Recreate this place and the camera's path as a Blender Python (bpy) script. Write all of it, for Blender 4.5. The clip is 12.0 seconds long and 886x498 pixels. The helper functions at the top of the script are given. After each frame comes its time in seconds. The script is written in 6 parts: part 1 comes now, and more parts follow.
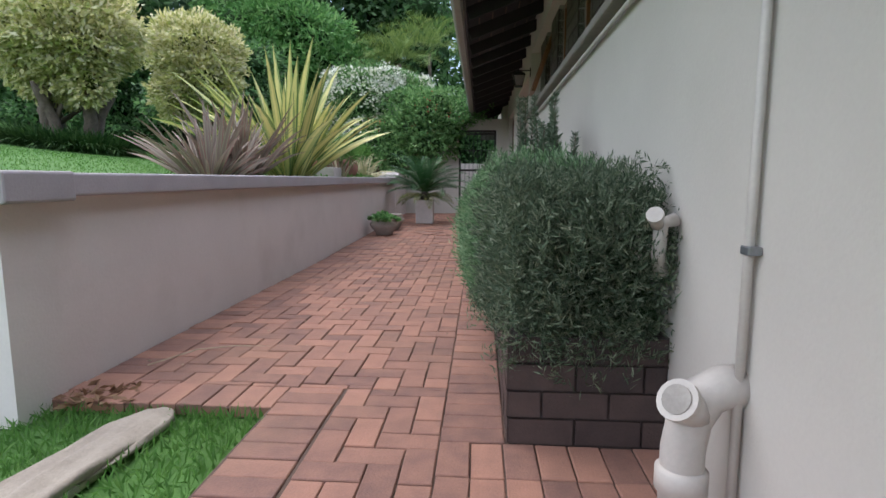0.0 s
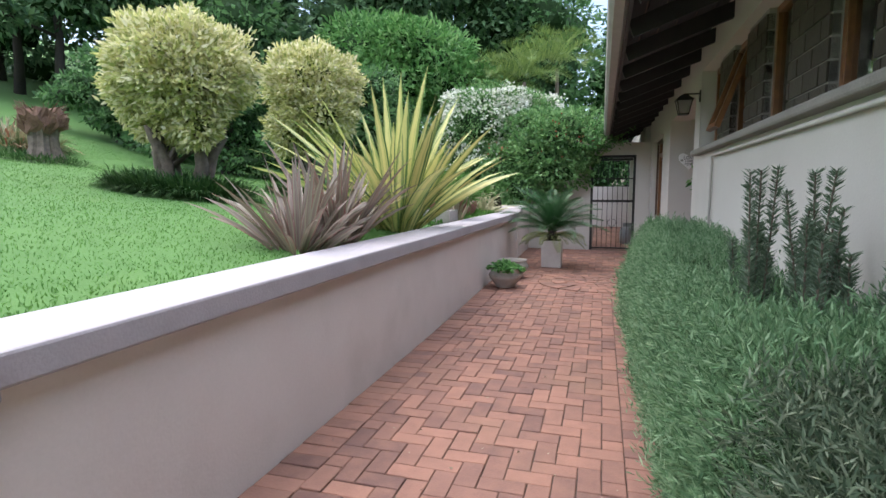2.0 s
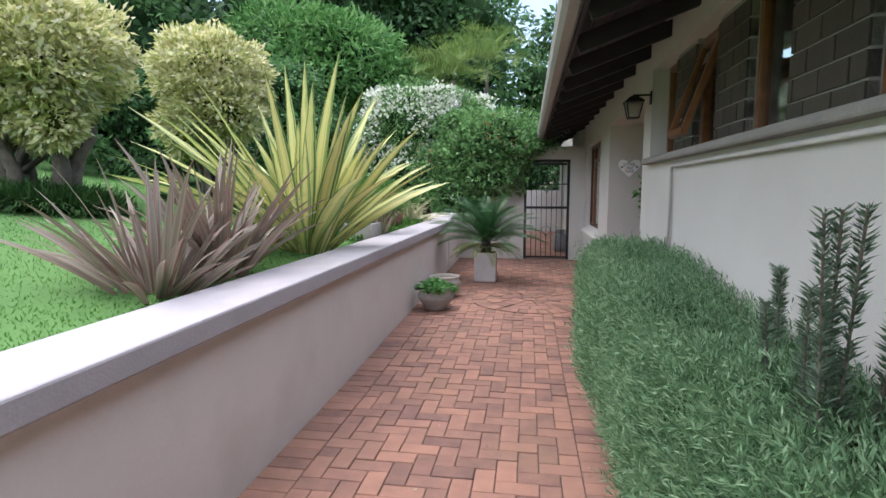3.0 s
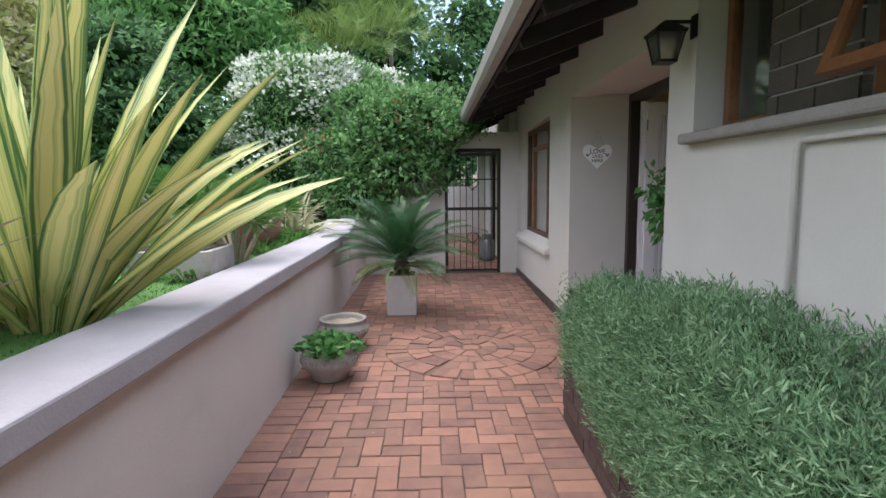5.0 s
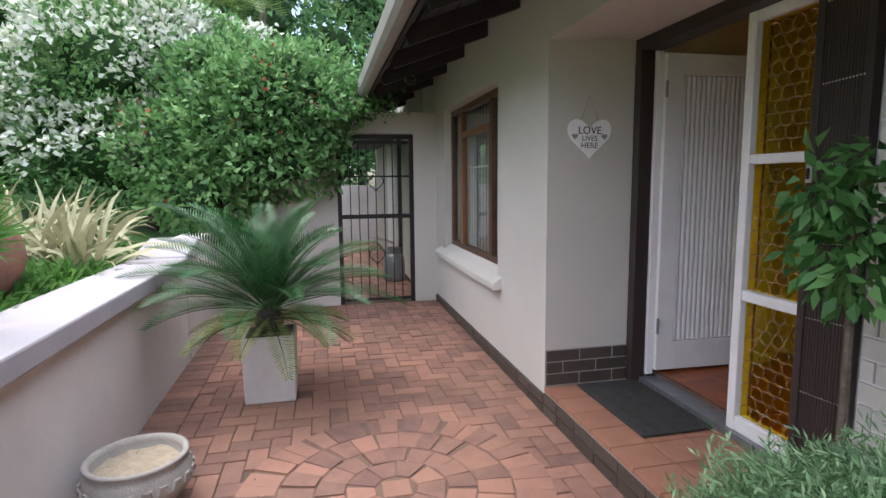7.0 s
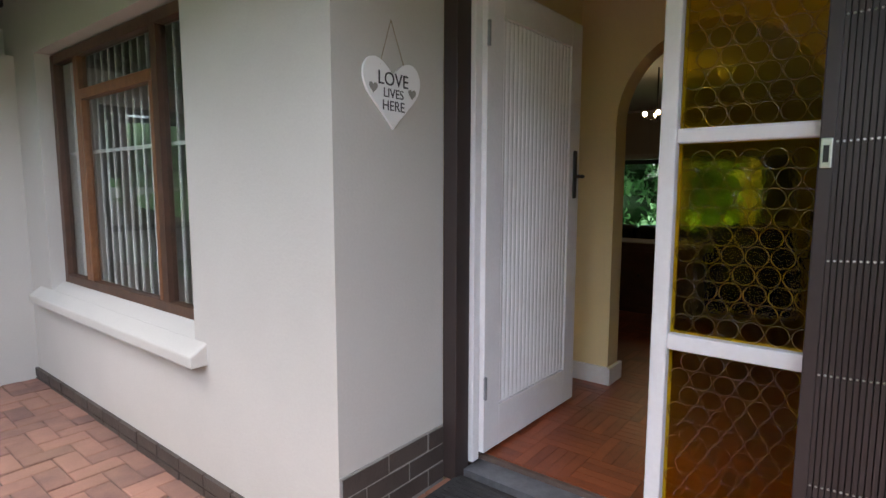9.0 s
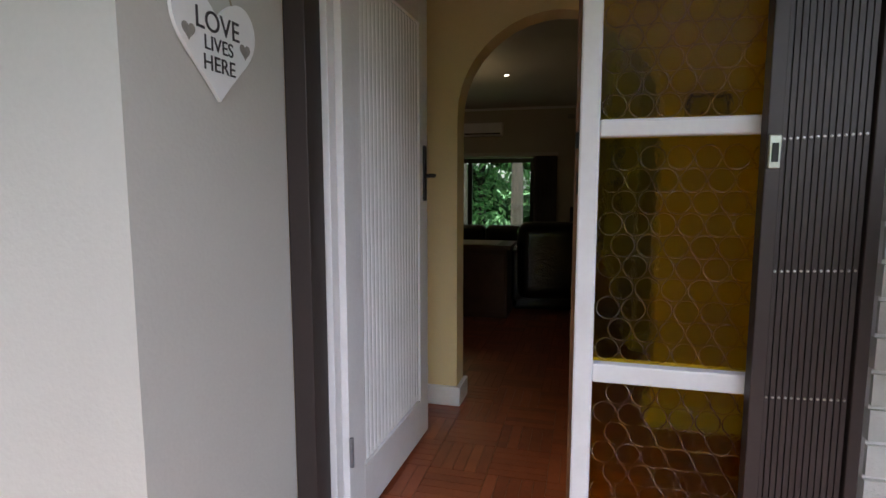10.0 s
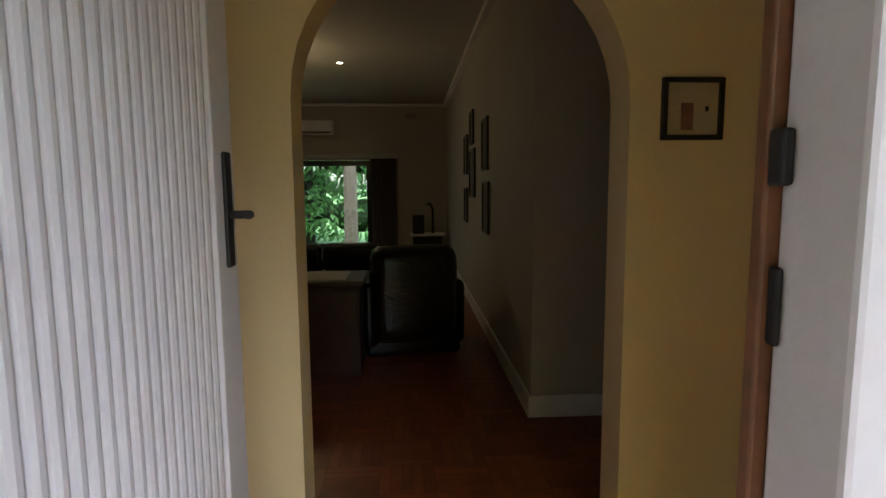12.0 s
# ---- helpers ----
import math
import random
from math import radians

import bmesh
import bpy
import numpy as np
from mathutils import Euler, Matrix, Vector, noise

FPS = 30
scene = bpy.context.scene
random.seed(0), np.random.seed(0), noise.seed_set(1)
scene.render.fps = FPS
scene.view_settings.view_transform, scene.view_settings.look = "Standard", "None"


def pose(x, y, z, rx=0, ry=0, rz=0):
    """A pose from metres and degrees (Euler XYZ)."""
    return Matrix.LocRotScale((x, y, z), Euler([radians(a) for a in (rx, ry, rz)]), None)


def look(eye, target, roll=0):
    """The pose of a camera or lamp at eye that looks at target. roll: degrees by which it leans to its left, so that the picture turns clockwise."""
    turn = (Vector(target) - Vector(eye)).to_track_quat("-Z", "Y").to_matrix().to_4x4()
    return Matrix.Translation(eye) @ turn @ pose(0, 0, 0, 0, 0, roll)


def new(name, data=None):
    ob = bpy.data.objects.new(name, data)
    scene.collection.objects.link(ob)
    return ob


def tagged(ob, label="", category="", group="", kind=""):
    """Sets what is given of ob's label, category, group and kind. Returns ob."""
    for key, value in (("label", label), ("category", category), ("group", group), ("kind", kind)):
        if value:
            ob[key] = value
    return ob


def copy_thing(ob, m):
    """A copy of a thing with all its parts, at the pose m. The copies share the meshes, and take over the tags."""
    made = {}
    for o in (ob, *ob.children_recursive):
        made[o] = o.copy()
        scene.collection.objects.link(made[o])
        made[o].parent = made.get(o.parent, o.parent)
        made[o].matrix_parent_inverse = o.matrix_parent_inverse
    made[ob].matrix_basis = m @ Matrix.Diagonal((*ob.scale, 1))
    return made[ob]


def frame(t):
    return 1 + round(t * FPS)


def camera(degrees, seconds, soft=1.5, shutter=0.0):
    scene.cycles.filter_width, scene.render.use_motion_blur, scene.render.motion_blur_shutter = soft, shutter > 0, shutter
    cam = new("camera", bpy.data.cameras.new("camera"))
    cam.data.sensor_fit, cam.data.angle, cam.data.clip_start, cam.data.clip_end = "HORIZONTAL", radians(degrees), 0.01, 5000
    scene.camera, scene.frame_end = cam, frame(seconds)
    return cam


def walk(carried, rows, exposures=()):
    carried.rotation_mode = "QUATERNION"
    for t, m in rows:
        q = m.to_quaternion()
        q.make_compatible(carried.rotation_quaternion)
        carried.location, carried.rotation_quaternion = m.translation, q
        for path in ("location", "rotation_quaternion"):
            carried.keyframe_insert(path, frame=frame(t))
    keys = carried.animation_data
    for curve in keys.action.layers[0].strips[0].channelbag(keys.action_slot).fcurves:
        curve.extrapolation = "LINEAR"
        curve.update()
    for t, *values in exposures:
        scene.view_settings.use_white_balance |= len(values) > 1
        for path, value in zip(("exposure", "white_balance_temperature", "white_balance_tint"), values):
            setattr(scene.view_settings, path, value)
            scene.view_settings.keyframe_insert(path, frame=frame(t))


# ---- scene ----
cam = camera(78.7, 12.0)
METRES, EYE, TILT, LEAN, TURN = 10.8, 0.947, 0.0, 0.0, 3.9
ROWS = [
    (0.0, 0.0, 0.0, 0.0, 0.01, -7.4, -0.09),
    (0.5, -0.0007, 0.0263, 0.0123, 3.69, -7.16, -0.03),
    (1.0, -0.0065, 0.0548, 0.0199, 9.26, -6.88, 0.03),
    (1.5, -0.0146, 0.0856, 0.032, 12.28, -6.39, 0.04),
    (2.0, -0.019, 0.1198, 0.0413, 12.41, -6.24, 0.02),
    (2.5, -0.0231, 0.1589, 0.0448, 10.92, -6.26, -0.04),
    (3.0, -0.0278, 0.2052, 0.0524, 5.0, -6.25, -0.05),
    (5.0, -0.0398, 0.4281, 0.0549, -5.11, -6.72, 0.57),
    (5.5, -0.0346, 0.486, 0.056, -7.46, -6.78, 0.64),
    (6.0, -0.0318, 0.5404, 0.0565, -9.14, -6.81, 0.58),
    (6.5, -0.027, 0.5933, 0.0565, -11.66, -6.94, 0.59),
    (8.5, -0.0032, 0.7727, 0.0501, -43.38, -6.53, -0.0),
    (9.0, 0.0073, 0.8061, 0.049, -55.5, -6.31, -0.14),
    (9.5, 0.0209, 0.8337, 0.0491, -68.54, -6.43, -0.08),
    (10.0, 0.0401, 0.8539, 0.0501, -79.22, -6.42, 0.0),
    (10.5, 0.0583, 0.871, 0.0525, -87.33, -6.3, 0.02),
    (11.0, 0.0841, 0.8777, 0.0524, -93.66, -6.33, 0.19),
    (11.5, 0.117, 0.877, 0.0545, -96.23, -6.41, 0.44),
    (12.0, 0.1514, 0.8759, 0.0605, -97.46, -6.47, 0.38),
]
walk(cam, [(t, pose(0, 0, EYE, TILT, LEAN, TURN) @ pose(METRES * x, METRES * y, METRES * z, 90 + pitch, roll, yaw)) for t, x, y, z, yaw, pitch, roll in ROWS],
     exposures=[(0.0, 0.9), (1.0, 1.15), (3.0, 1.3), (6.5, 1.45), (8.5, 2.05), (9.5, 1.95), (11.0, 2.2), (12.0, 2.7)])

# ---- world, sun, exposure ----
world = bpy.data.worlds.new("world")
scene.world = world
world.use_nodes = True
wn = world.node_tree
sky = wn.nodes.new("ShaderNodeTexSky")
sky.sky_type = "NISHITA"
sky.sun_disc = False
sky.sun_elevation, sky.sun_rotation = radians(70), radians(-60)
sky.air_density, sky.dust_density, sky.ozone_density = 1.0, 3.0, 2.0
wn.links.new(sky.outputs[0], wn.nodes["Background"].inputs[0])
wn.nodes["Background"].inputs[1].default_value = 0.15
sun = new("sun", bpy.data.lights.new("sun", "SUN"))
sun.data.energy, sun.data.angle, sun.data.color = 1.9, radians(120), (1.0, 0.985, 1.0)
sun.matrix_world = look((-3, 4, 15), (0, 8, 0))


# ---- materials ----
def nodes_of(name):
    m = bpy.data.materials.new(name)
    m.use_nodes = True
    return m, m.node_tree.nodes, m.node_tree.links, m.node_tree.nodes["Principled BSDF"]


def mat(name, a, b=None, rough=0.7, scale=6.0, fine=60.0, bump=0.15, metal=0.0, rand="", vary=0.25, stain=0.0, stain_col=(0.1, 0.09, 0.08), spec=0.5):
    """Base colour a varied towards b by noise at two scales, with bump; rand: 'object' or 'island' varies the brightness piece by piece."""
    m, n, l, p = nodes_of(name)
    b = b or tuple(c * 0.8 for c in a)
    geo = n.new("ShaderNodeNewGeometry")
    n1, n2 = n.new("ShaderNodeTexNoise"), n.new("ShaderNodeTexNoise")
    for nn, s in ((n1, scale), (n2, fine)):
        nn.inputs["Scale"].default_value, nn.inputs["Detail"].default_value = s, 5
        l.new(geo.outputs["Position"], nn.inputs["Vector"])
    mixn = n.new("ShaderNodeMath")
    mixn.operation = "MULTIPLY_ADD"
    l.new(n1.outputs[0], mixn.inputs[0])
    mixn.inputs[1].default_value = 0.65
    half = n.new("ShaderNodeMath")
    half.operation = "MULTIPLY"
    half.inputs[1].default_value = 0.35
    l.new(n2.outputs[0], half.inputs[0])
    l.new(half.outputs[0], mixn.inputs[2])
    ramp = n.new("ShaderNodeMapRange")
    ramp.inputs[1].default_value, ramp.inputs[2].default_value = 0.3, 0.7
    l.new(mixn.outputs[0], ramp.inputs[0])
    mix = n.new("ShaderNodeMix")
    mix.data_type = "RGBA"
    mix.inputs[6].default_value, mix.inputs[7].default_value = (*a, 1), (*b, 1)
    fac = ramp.outputs[0]
    if rand:
        if rand == "object":
            src = n.new("ShaderNodeObjectInfo").outputs["Random"]
        else:
            src = geo.outputs["Random Per Island"]
        add = n.new("ShaderNodeMath")
        add.operation = "MULTIPLY_ADD"
        l.new(src, add.inputs[0])
        add.inputs[1].default_value = vary * 2
        sub = n.new("ShaderNodeMath")
        sub.operation = "MULTIPLY_ADD"
        l.new(fac, sub.inputs[0])
        sub.inputs[1].default_value, sub.inputs[2].default_value = 1 - vary, -vary * 0.5
        l.new(sub.outputs[0], add.inputs[2])
        add.use_clamp = True
        fac = add.outputs[0]
    l.new(fac, mix.inputs[0])
    col = mix.outputs[2]
    if stain:
        n3 = n.new("ShaderNodeTexNoise")
        n3.inputs["Scale"].default_value, n3.inputs["Detail"].default_value = 1.3, 7
        l.new(geo.outputs["Position"], n3.inputs["Vector"])
        r3 = n.new("ShaderNodeMapRange")
        r3.inputs[1].default_value, r3.inputs[2].default_value = 0.5, 0.75
        r3.inputs[4].default_value = stain
        l.new(n3.outputs[0], r3.inputs[0])
        mix3 = n.new("ShaderNodeMix")
        mix3.data_type = "RGBA"
        l.new(r3.outputs[0], mix3.inputs[0])
        l.new(col, mix3.inputs[6])
        mix3.inputs[7].default_value = (*stain_col, 1)
        col = mix3.outputs[2]
    l.new(col, p.inputs["Base Color"])
    p.inputs["Roughness"].default_value, p.inputs["Metallic"].default_value = rough, metal
    p.inputs["Specular IOR Level"].default_value = spec
    if bump:
        bp = n.new("ShaderNodeBump")
        bp.inputs["Strength"].default_value, bp.inputs["Distance"].default_value = bump, 0.01
        l.new(n2.outputs[0], bp.inputs["Height"])
        l.new(bp.outputs[0], p.inputs["Normal"])
    return m


def leaf_mat(name, cols, rough=0.5, through_light=0.3):
    """Leaves: a colour ramp by the piece's random number, part of the light passing through."""
    m, n, l, p = nodes_of(name)
    geo = n.new("ShaderNodeNewGeometry")
    ramp = n.new("ShaderNodeValToRGB")
    els = ramp.color_ramp.elements
    while len(els) < len(cols):
        els.new(0.5)
    for i, c in enumerate(cols):
        els[i].position, els[i].color = i / max(1, len(cols) - 1), (*c, 1)
    l.new(geo.outputs["Random Per Island"], ramp.inputs[0])
    l.new(ramp.outputs[0], p.inputs["Base Color"])
    p.inputs["Roughness"].default_value = rough
    p.inputs["Specular IOR Level"].default_value = 0.3
    tr = n.new("ShaderNodeBsdfTranslucent")
    l.new(ramp.outputs[0], tr.inputs[0])
    ms = n.new("ShaderNodeMixShader")
    ms.inputs[0].default_value = through_light
    l.new(p.outputs[0], ms.inputs[1])
    l.new(tr.outputs[0], ms.inputs[2])
    l.new(ms.outputs[0], n["Material Output"].inputs[0])
    return m


def striped_leaf(name, edge, mid, dark, streaks=9.0):
    """Strap leaves: stripes along the blade, by the u coordinate across it, varied from blade to blade."""
    m, n, l, p = nodes_of(name)
    uv = n.new("ShaderNodeUVMap")
    sep = n.new("ShaderNodeSeparateXYZ")
    l.new(uv.outputs[0], sep.inputs[0])
    ramp = n.new("ShaderNodeValToRGB")
    els = ramp.color_ramp.elements
    spec = [(0.0, dark), (0.1, edge), (0.3, mid), (0.55, mid), (0.8, edge), (0.93, dark)]
    while len(els) < len(spec):
        els.new(0.5)
    for e, (pos, c) in zip(els, spec):
        e.position, e.color = pos, (*c, 1)
    noi = n.new("ShaderNodeTexNoise")
    noi.noise_dimensions = "2D"
    com = n.new("ShaderNodeCombineXYZ")
    add = n.new("ShaderNodeMath")
    add.operation = "MULTIPLY_ADD"
    add.inputs[1].default_value = 37.0
    l.new(n.new("ShaderNodeObjectInfo").outputs["Random"], add.inputs[0])
    l.new(sep.outputs[0], add.inputs[2])
    l.new(add.outputs[0], com.inputs[0])
    noi.inputs["Scale"].default_value = streaks
    l.new(com.outputs[0], noi.inputs["Vector"])
    sh = n.new("ShaderNodeMath")
    sh.operation = "MULTIPLY_ADD"
    l.new(noi.outputs[0], sh.inputs[0])
    sh.inputs[1].default_value = 0.9
    sub = n.new("ShaderNodeMath")
    sub.operation = "SUBTRACT"
    l.new(sep.outputs[0], sub.inputs[0])
    sub.inputs[1].default_value = 0.45
    l.new(sub.outputs[0], sh.inputs[2])
    l.new(sh.outputs[0], ramp.inputs[0])
    l.new(ramp.outputs[0], p.inputs["Base Color"])
    p.inputs["Roughness"].default_value = 0.42
    tr = n.new("ShaderNodeBsdfTranslucent")
    l.new(ramp.outputs[0], tr.inputs[0])
    ms = n.new("ShaderNodeMixShader")
    ms.inputs[0].default_value = 0.2
    l.new(p.outputs[0], ms.inputs[1])
    l.new(tr.outputs[0], ms.inputs[2])
    l.new(ms.outputs[0], n["Material Output"].inputs[0])
    return m


def glass_mat(name, col, rough=0.02, wavy=0.0, ior=1.15):
    m, n, l, p = nodes_of(name)
    p.inputs["Base Color"].default_value = (*col, 1)
    p.inputs["Transmission Weight"].default_value = 1.0
    p.inputs["Roughness"].default_value = rough
    p.inputs["IOR"].default_value = 1.45
    if wavy:
        p.inputs["IOR"].default_value, p.inputs["Specular IOR Level"].default_value = ior, 0.2
        geo, noi, bp = n.new("ShaderNodeNewGeometry"), n.new("ShaderNodeTexNoise"), n.new("ShaderNodeBump")
        noi.inputs["Scale"].default_value = 40
        l.new(geo.outputs["Position"], noi.inputs["Vector"])
        bp.inputs["Strength"].default_value, bp.inputs["Distance"].default_value = wavy, 0.02
        l.new(noi.outputs[0], bp.inputs["Height"])
        l.new(bp.outputs[0], p.inputs["Normal"])
    return m


def glow_mat(name, col, strength):
    m, n, l, p = nodes_of(name)
    p.inputs["Base Color"].default_value = (*col, 1)
    p.inputs["Emission Color"].default_value = (*col, 1)
    p.inputs["Emission Strength"].default_value = strength
    return m


PLASTER = mat("plaster_beige", (0.56, 0.53, 0.485), (0.51, 0.48, 0.44), 0.85, 2.0, 90, 0.12, stain=0.18, stain_col=(0.36, 0.33, 0.3))
PLASTER_WALL = mat("plaster_garden_wall", (0.7, 0.655, 0.64), (0.63, 0.585, 0.57), 0.85, 1.6, 70, 0.15, stain=0.3, stain_col=(0.3, 0.26, 0.23))
CAP = mat("cap_painted", (0.42, 0.395, 0.42), (0.35, 0.33, 0.35), 0.75, 5, 80, 0.25, stain=0.4, stain_col=(0.25, 0.23, 0.24))
PAVER_COLS = ((0.36, 0.187, 0.135), (0.16, 0.088, 0.074))
PAVER = mat("paver_red", *PAVER_COLS, 0.75, 9, 120, 0.35, rand="object", vary=0.4, stain=0.55, stain_col=(0.25, 0.15, 0.1))
PAVER_MANY = mat("paver_red_field", *PAVER_COLS, 0.75, 9, 120, 0.35, rand="island", vary=0.4, stain=0.55, stain_col=(0.25, 0.15, 0.1))
JOINT = mat("joint_sand", (0.13, 0.085, 0.068), (0.07, 0.05, 0.04), 0.95, 20, 200, 0.3)
DARKBRICK = mat("face_brick_dark", (0.075, 0.05, 0.045), (0.035, 0.024, 0.024), 0.6, 12, 110, 0.3, rand="object", vary=0.3)
GREYBRICK = mat("face_brick_grey", (0.09, 0.07, 0.058), (0.05, 0.038, 0.033), 0.55, 12, 110, 0.3, rand="object", vary=0.3)
MORTAR = mat("mortar_grey", (0.38, 0.355, 0.33), (0.27, 0.25, 0.235), 0.95, 20, 150, 0.3)
MORTAR_DARK = mat("mortar_dark", (0.07, 0.055, 0.05), (0.04, 0.03, 0.03), 0.95, 20, 150, 0.3)
TERRACOTTA = mat("tile_terracotta", (0.36, 0.17, 0.11), (0.24, 0.11, 0.075), 0.6, 8, 100, 0.15, rand="object")
TIMBER_DARK = mat("timber_dark_brown", (0.035, 0.026, 0.03), (0.018, 0.014, 0.018), 0.7, 9, 80, 0.2)
TIMBER_RED = mat("timber_varnished", (0.24, 0.1, 0.04), (0.13, 0.052, 0.022), 0.35, 14, 60, 0.1)
TIMBER_BROWN = mat("timber_brown_worn", (0.11, 0.052, 0.03), (0.06, 0.03, 0.02), 0.45, 14, 60, 0.1)
FRAME_BROWN = mat("frame_dark_brown", (0.043, 0.03, 0.027), (0.032, 0.023, 0.021), 0.5, 6, 80, 0.08)
WHITE_PAINT = mat("paint_white", (0.82, 0.8, 0.8), (0.74, 0.71, 0.71), 0.45, 7, 60, 0.08)
WHITE_BRICK = mat("brick_white_painted", (0.62, 0.6, 0.58), (0.5, 0.48, 0.46), 0.75, 8, 90, 0.25, rand="object")
SIGN_WHITE = mat("sign_white", (0.9, 0.88, 0.88), (0.85, 0.83, 0.83), 0.5, 7, 60, 0.03)
ROSETTE_SAND = mat("rosette_sand", (0.2, 0.125, 0.09), (0.13, 0.085, 0.065), 0.95, 14, 120, 0.5)
CREAM = mat("paint_cream", (0.8, 0.64, 0.36), (0.75, 0.6, 0.34), 0.75, 2, 60, 0.06)
ROOM_PAINT = mat("paint_room", (0.5, 0.45, 0.38), (0.45, 0.4, 0.34), 0.8, 2, 60, 0.05)
CEIL = mat("ceiling_paint", (0.55, 0.52, 0.48), (0.5, 0.47, 0.43), 0.85, 2, 60, 0.04)
PARQUET = mat("parquet_red", (0.33, 0.085, 0.032), (0.15, 0.035, 0.014), 0.28, 10, 80, 0.05, rand="island", vary=0.35)
PARQUET_ONE = mat("parquet_red_single", (0.33, 0.085, 0.032), (0.15, 0.035, 0.014), 0.28, 10, 80, 0.05, rand="object", vary=0.35)
LEDGE = mat("ledge_weathered", (0.3, 0.275, 0.25), (0.2, 0.185, 0.17), 0.85, 6, 80, 0.25)
L_MID = leaf_mat("leaves_mid", [(0.065, 0.145, 0.051), (0.123, 0.261, 0.087), (0.189, 0.362, 0.131), (0.304, 0.478, 0.203)], 0.4, 0.4)
METAL_DARK = mat("metal_dark", (0.03, 0.027, 0.027), (0.02, 0.018, 0.018), 0.5, 20, 90, 0.1, metal=0.4)
STEEL_GREY = mat("metal_grey", (0.33, 0.34, 0.36), (0.22, 0.23, 0.25), 0.4, 20, 90, 0.08, metal=0.7)
TRELLIS = mat("metal_brown", (0.058, 0.043, 0.041), (0.046, 0.034, 0.033), 0.45, 8, 90, 0.05, metal=0.2)
RIVET = mat("rivet_steel", (0.75, 0.73, 0.7), (0.55, 0.53, 0.5), 0.3, 20, 90, 0.0, metal=0.8)
PVC = mat("pipe_pvc_beige", (0.56, 0.52, 0.48), (0.46, 0.43, 0.4), 0.5, 8, 90, 0.1, stain=0.3, stain_col=(0.3, 0.27, 0.24))
GUTTER = mat("gutter_painted", (0.36, 0.34, 0.32), (0.28, 0.265, 0.25), 0.5, 6, 80, 0.1)
ROOF = mat("roof_tile", (0.2, 0.12, 0.1), (0.12, 0.08, 0.07), 0.8, 6, 60, 0.3)
POT_WHITE = mat("pot_white_concrete", (0.66, 0.63, 0.62), (0.5, 0.47, 0.46), 0.8, 7, 90, 0.2, stain=0.35, stain_col=(0.4, 0.36, 0.34))
POT_GREY = mat("pot_grey_concrete", (0.42, 0.39, 0.36), (0.27, 0.25, 0.23), 0.85, 9, 90, 0.3, stain=0.4, stain_col=(0.2, 0.19, 0.17))
SOIL = mat("soil", (0.05, 0.035, 0.025), (0.025, 0.018, 0.013), 0.95, 20, 120, 0.6)
STRAW = mat("dry_moss", (0.45, 0.38, 0.28), (0.3, 0.25, 0.18), 0.95, 25, 120, 0.6)
GRASS_SOIL = mat("lawn_ground", (0.085, 0.2, 0.045), (0.065, 0.16, 0.035), 0.9, 3, 60, 0.5, stain=0.35, stain_col=(0.11, 0.2, 0.05))
STONE = mat("stepping_stone", (0.36, 0.32, 0.27), (0.24, 0.21, 0.18), 0.85, 9, 70, 0.4)
BARK = mat("bark_grey_brown", (0.2, 0.165, 0.13), (0.085, 0.065, 0.05), 0.9, 14, 60, 0.8)
BARK_DARK = mat("bark_dark", (0.05, 0.04, 0.034), (0.028, 0.022, 0.02), 0.9, 14, 60, 0.8)
STUMP = mat("stump_wood", (0.24, 0.13, 0.09), (0.12, 0.07, 0.05), 0.9, 18, 60, 0.8)
LEATHER = mat("leather_black", (0.008, 0.008, 0.008), (0.005, 0.005, 0.005), 0.22, 10, 40, 0.3, spec=0.5)
WOOD_CABINET = mat("wood_cabinet_dark", (0.09, 0.04, 0.025), (0.05, 0.022, 0.014), 0.35, 10, 80, 0.1)
CURTAIN = mat("curtain_taupe", (0.2, 0.17, 0.15), (0.15, 0.13, 0.115), 0.9, 10, 120, 0.1)
BLACK = mat("black_plastic", (0.015, 0.014, 0.014), (0.01, 0.01, 0.01), 0.4, 10, 90, 0.05)
RUBBER = mat("mat_rubber", (0.045, 0.042, 0.042), (0.025, 0.024, 0.024), 0.9, 20, 150, 0.6)
TERRA_ROCK = mat("rust_boulder", (0.3, 0.13, 0.08), (0.1, 0.045, 0.035), 0.85, 7, 60, 0.5)
PAPER = mat("picture_paper", (0.5, 0.42, 0.27), (0.42, 0.34, 0.2), 0.8, 12, 60, 0.0)
GLASS = glass_mat("glass_clear", (0.9, 0.95, 0.93))
AMBER = glass_mat("glass_amber", (0.84, 0.62, 0.02), 0.14, 0.12)
AMBER_RING = glass_mat("glass_amber_ring", (0.88, 0.68, 0.1), 0.07, 0.02, 1.31)
LANTERN_GLASS = glass_mat("glass_lantern", (0.85, 0.85, 0.85), 0.35)
SPOT = glow_mat("downlight", (1, 0.93, 0.8), 4)
BULB = glow_mat("bulb_warm", (1, 0.75, 0.4), 12)
L_DARK = leaf_mat("leaves_dark", [(0.037, 0.085, 0.034), (0.071, 0.162, 0.06), (0.119, 0.255, 0.093), (0.187, 0.34, 0.136)], 0.45, 0.42)
L_WOOD = leaf_mat("leaves_wood", [(0.058, 0.125, 0.067), (0.115, 0.221, 0.106), (0.192, 0.326, 0.163), (0.307, 0.461, 0.25)], 0.5, 0.45)
L_BRIGHT = leaf_mat("leaves_bright", [(0.044, 0.138, 0.037), (0.088, 0.237, 0.069), (0.138, 0.325, 0.1), (0.213, 0.413, 0.15)], 0.45, 0.45)
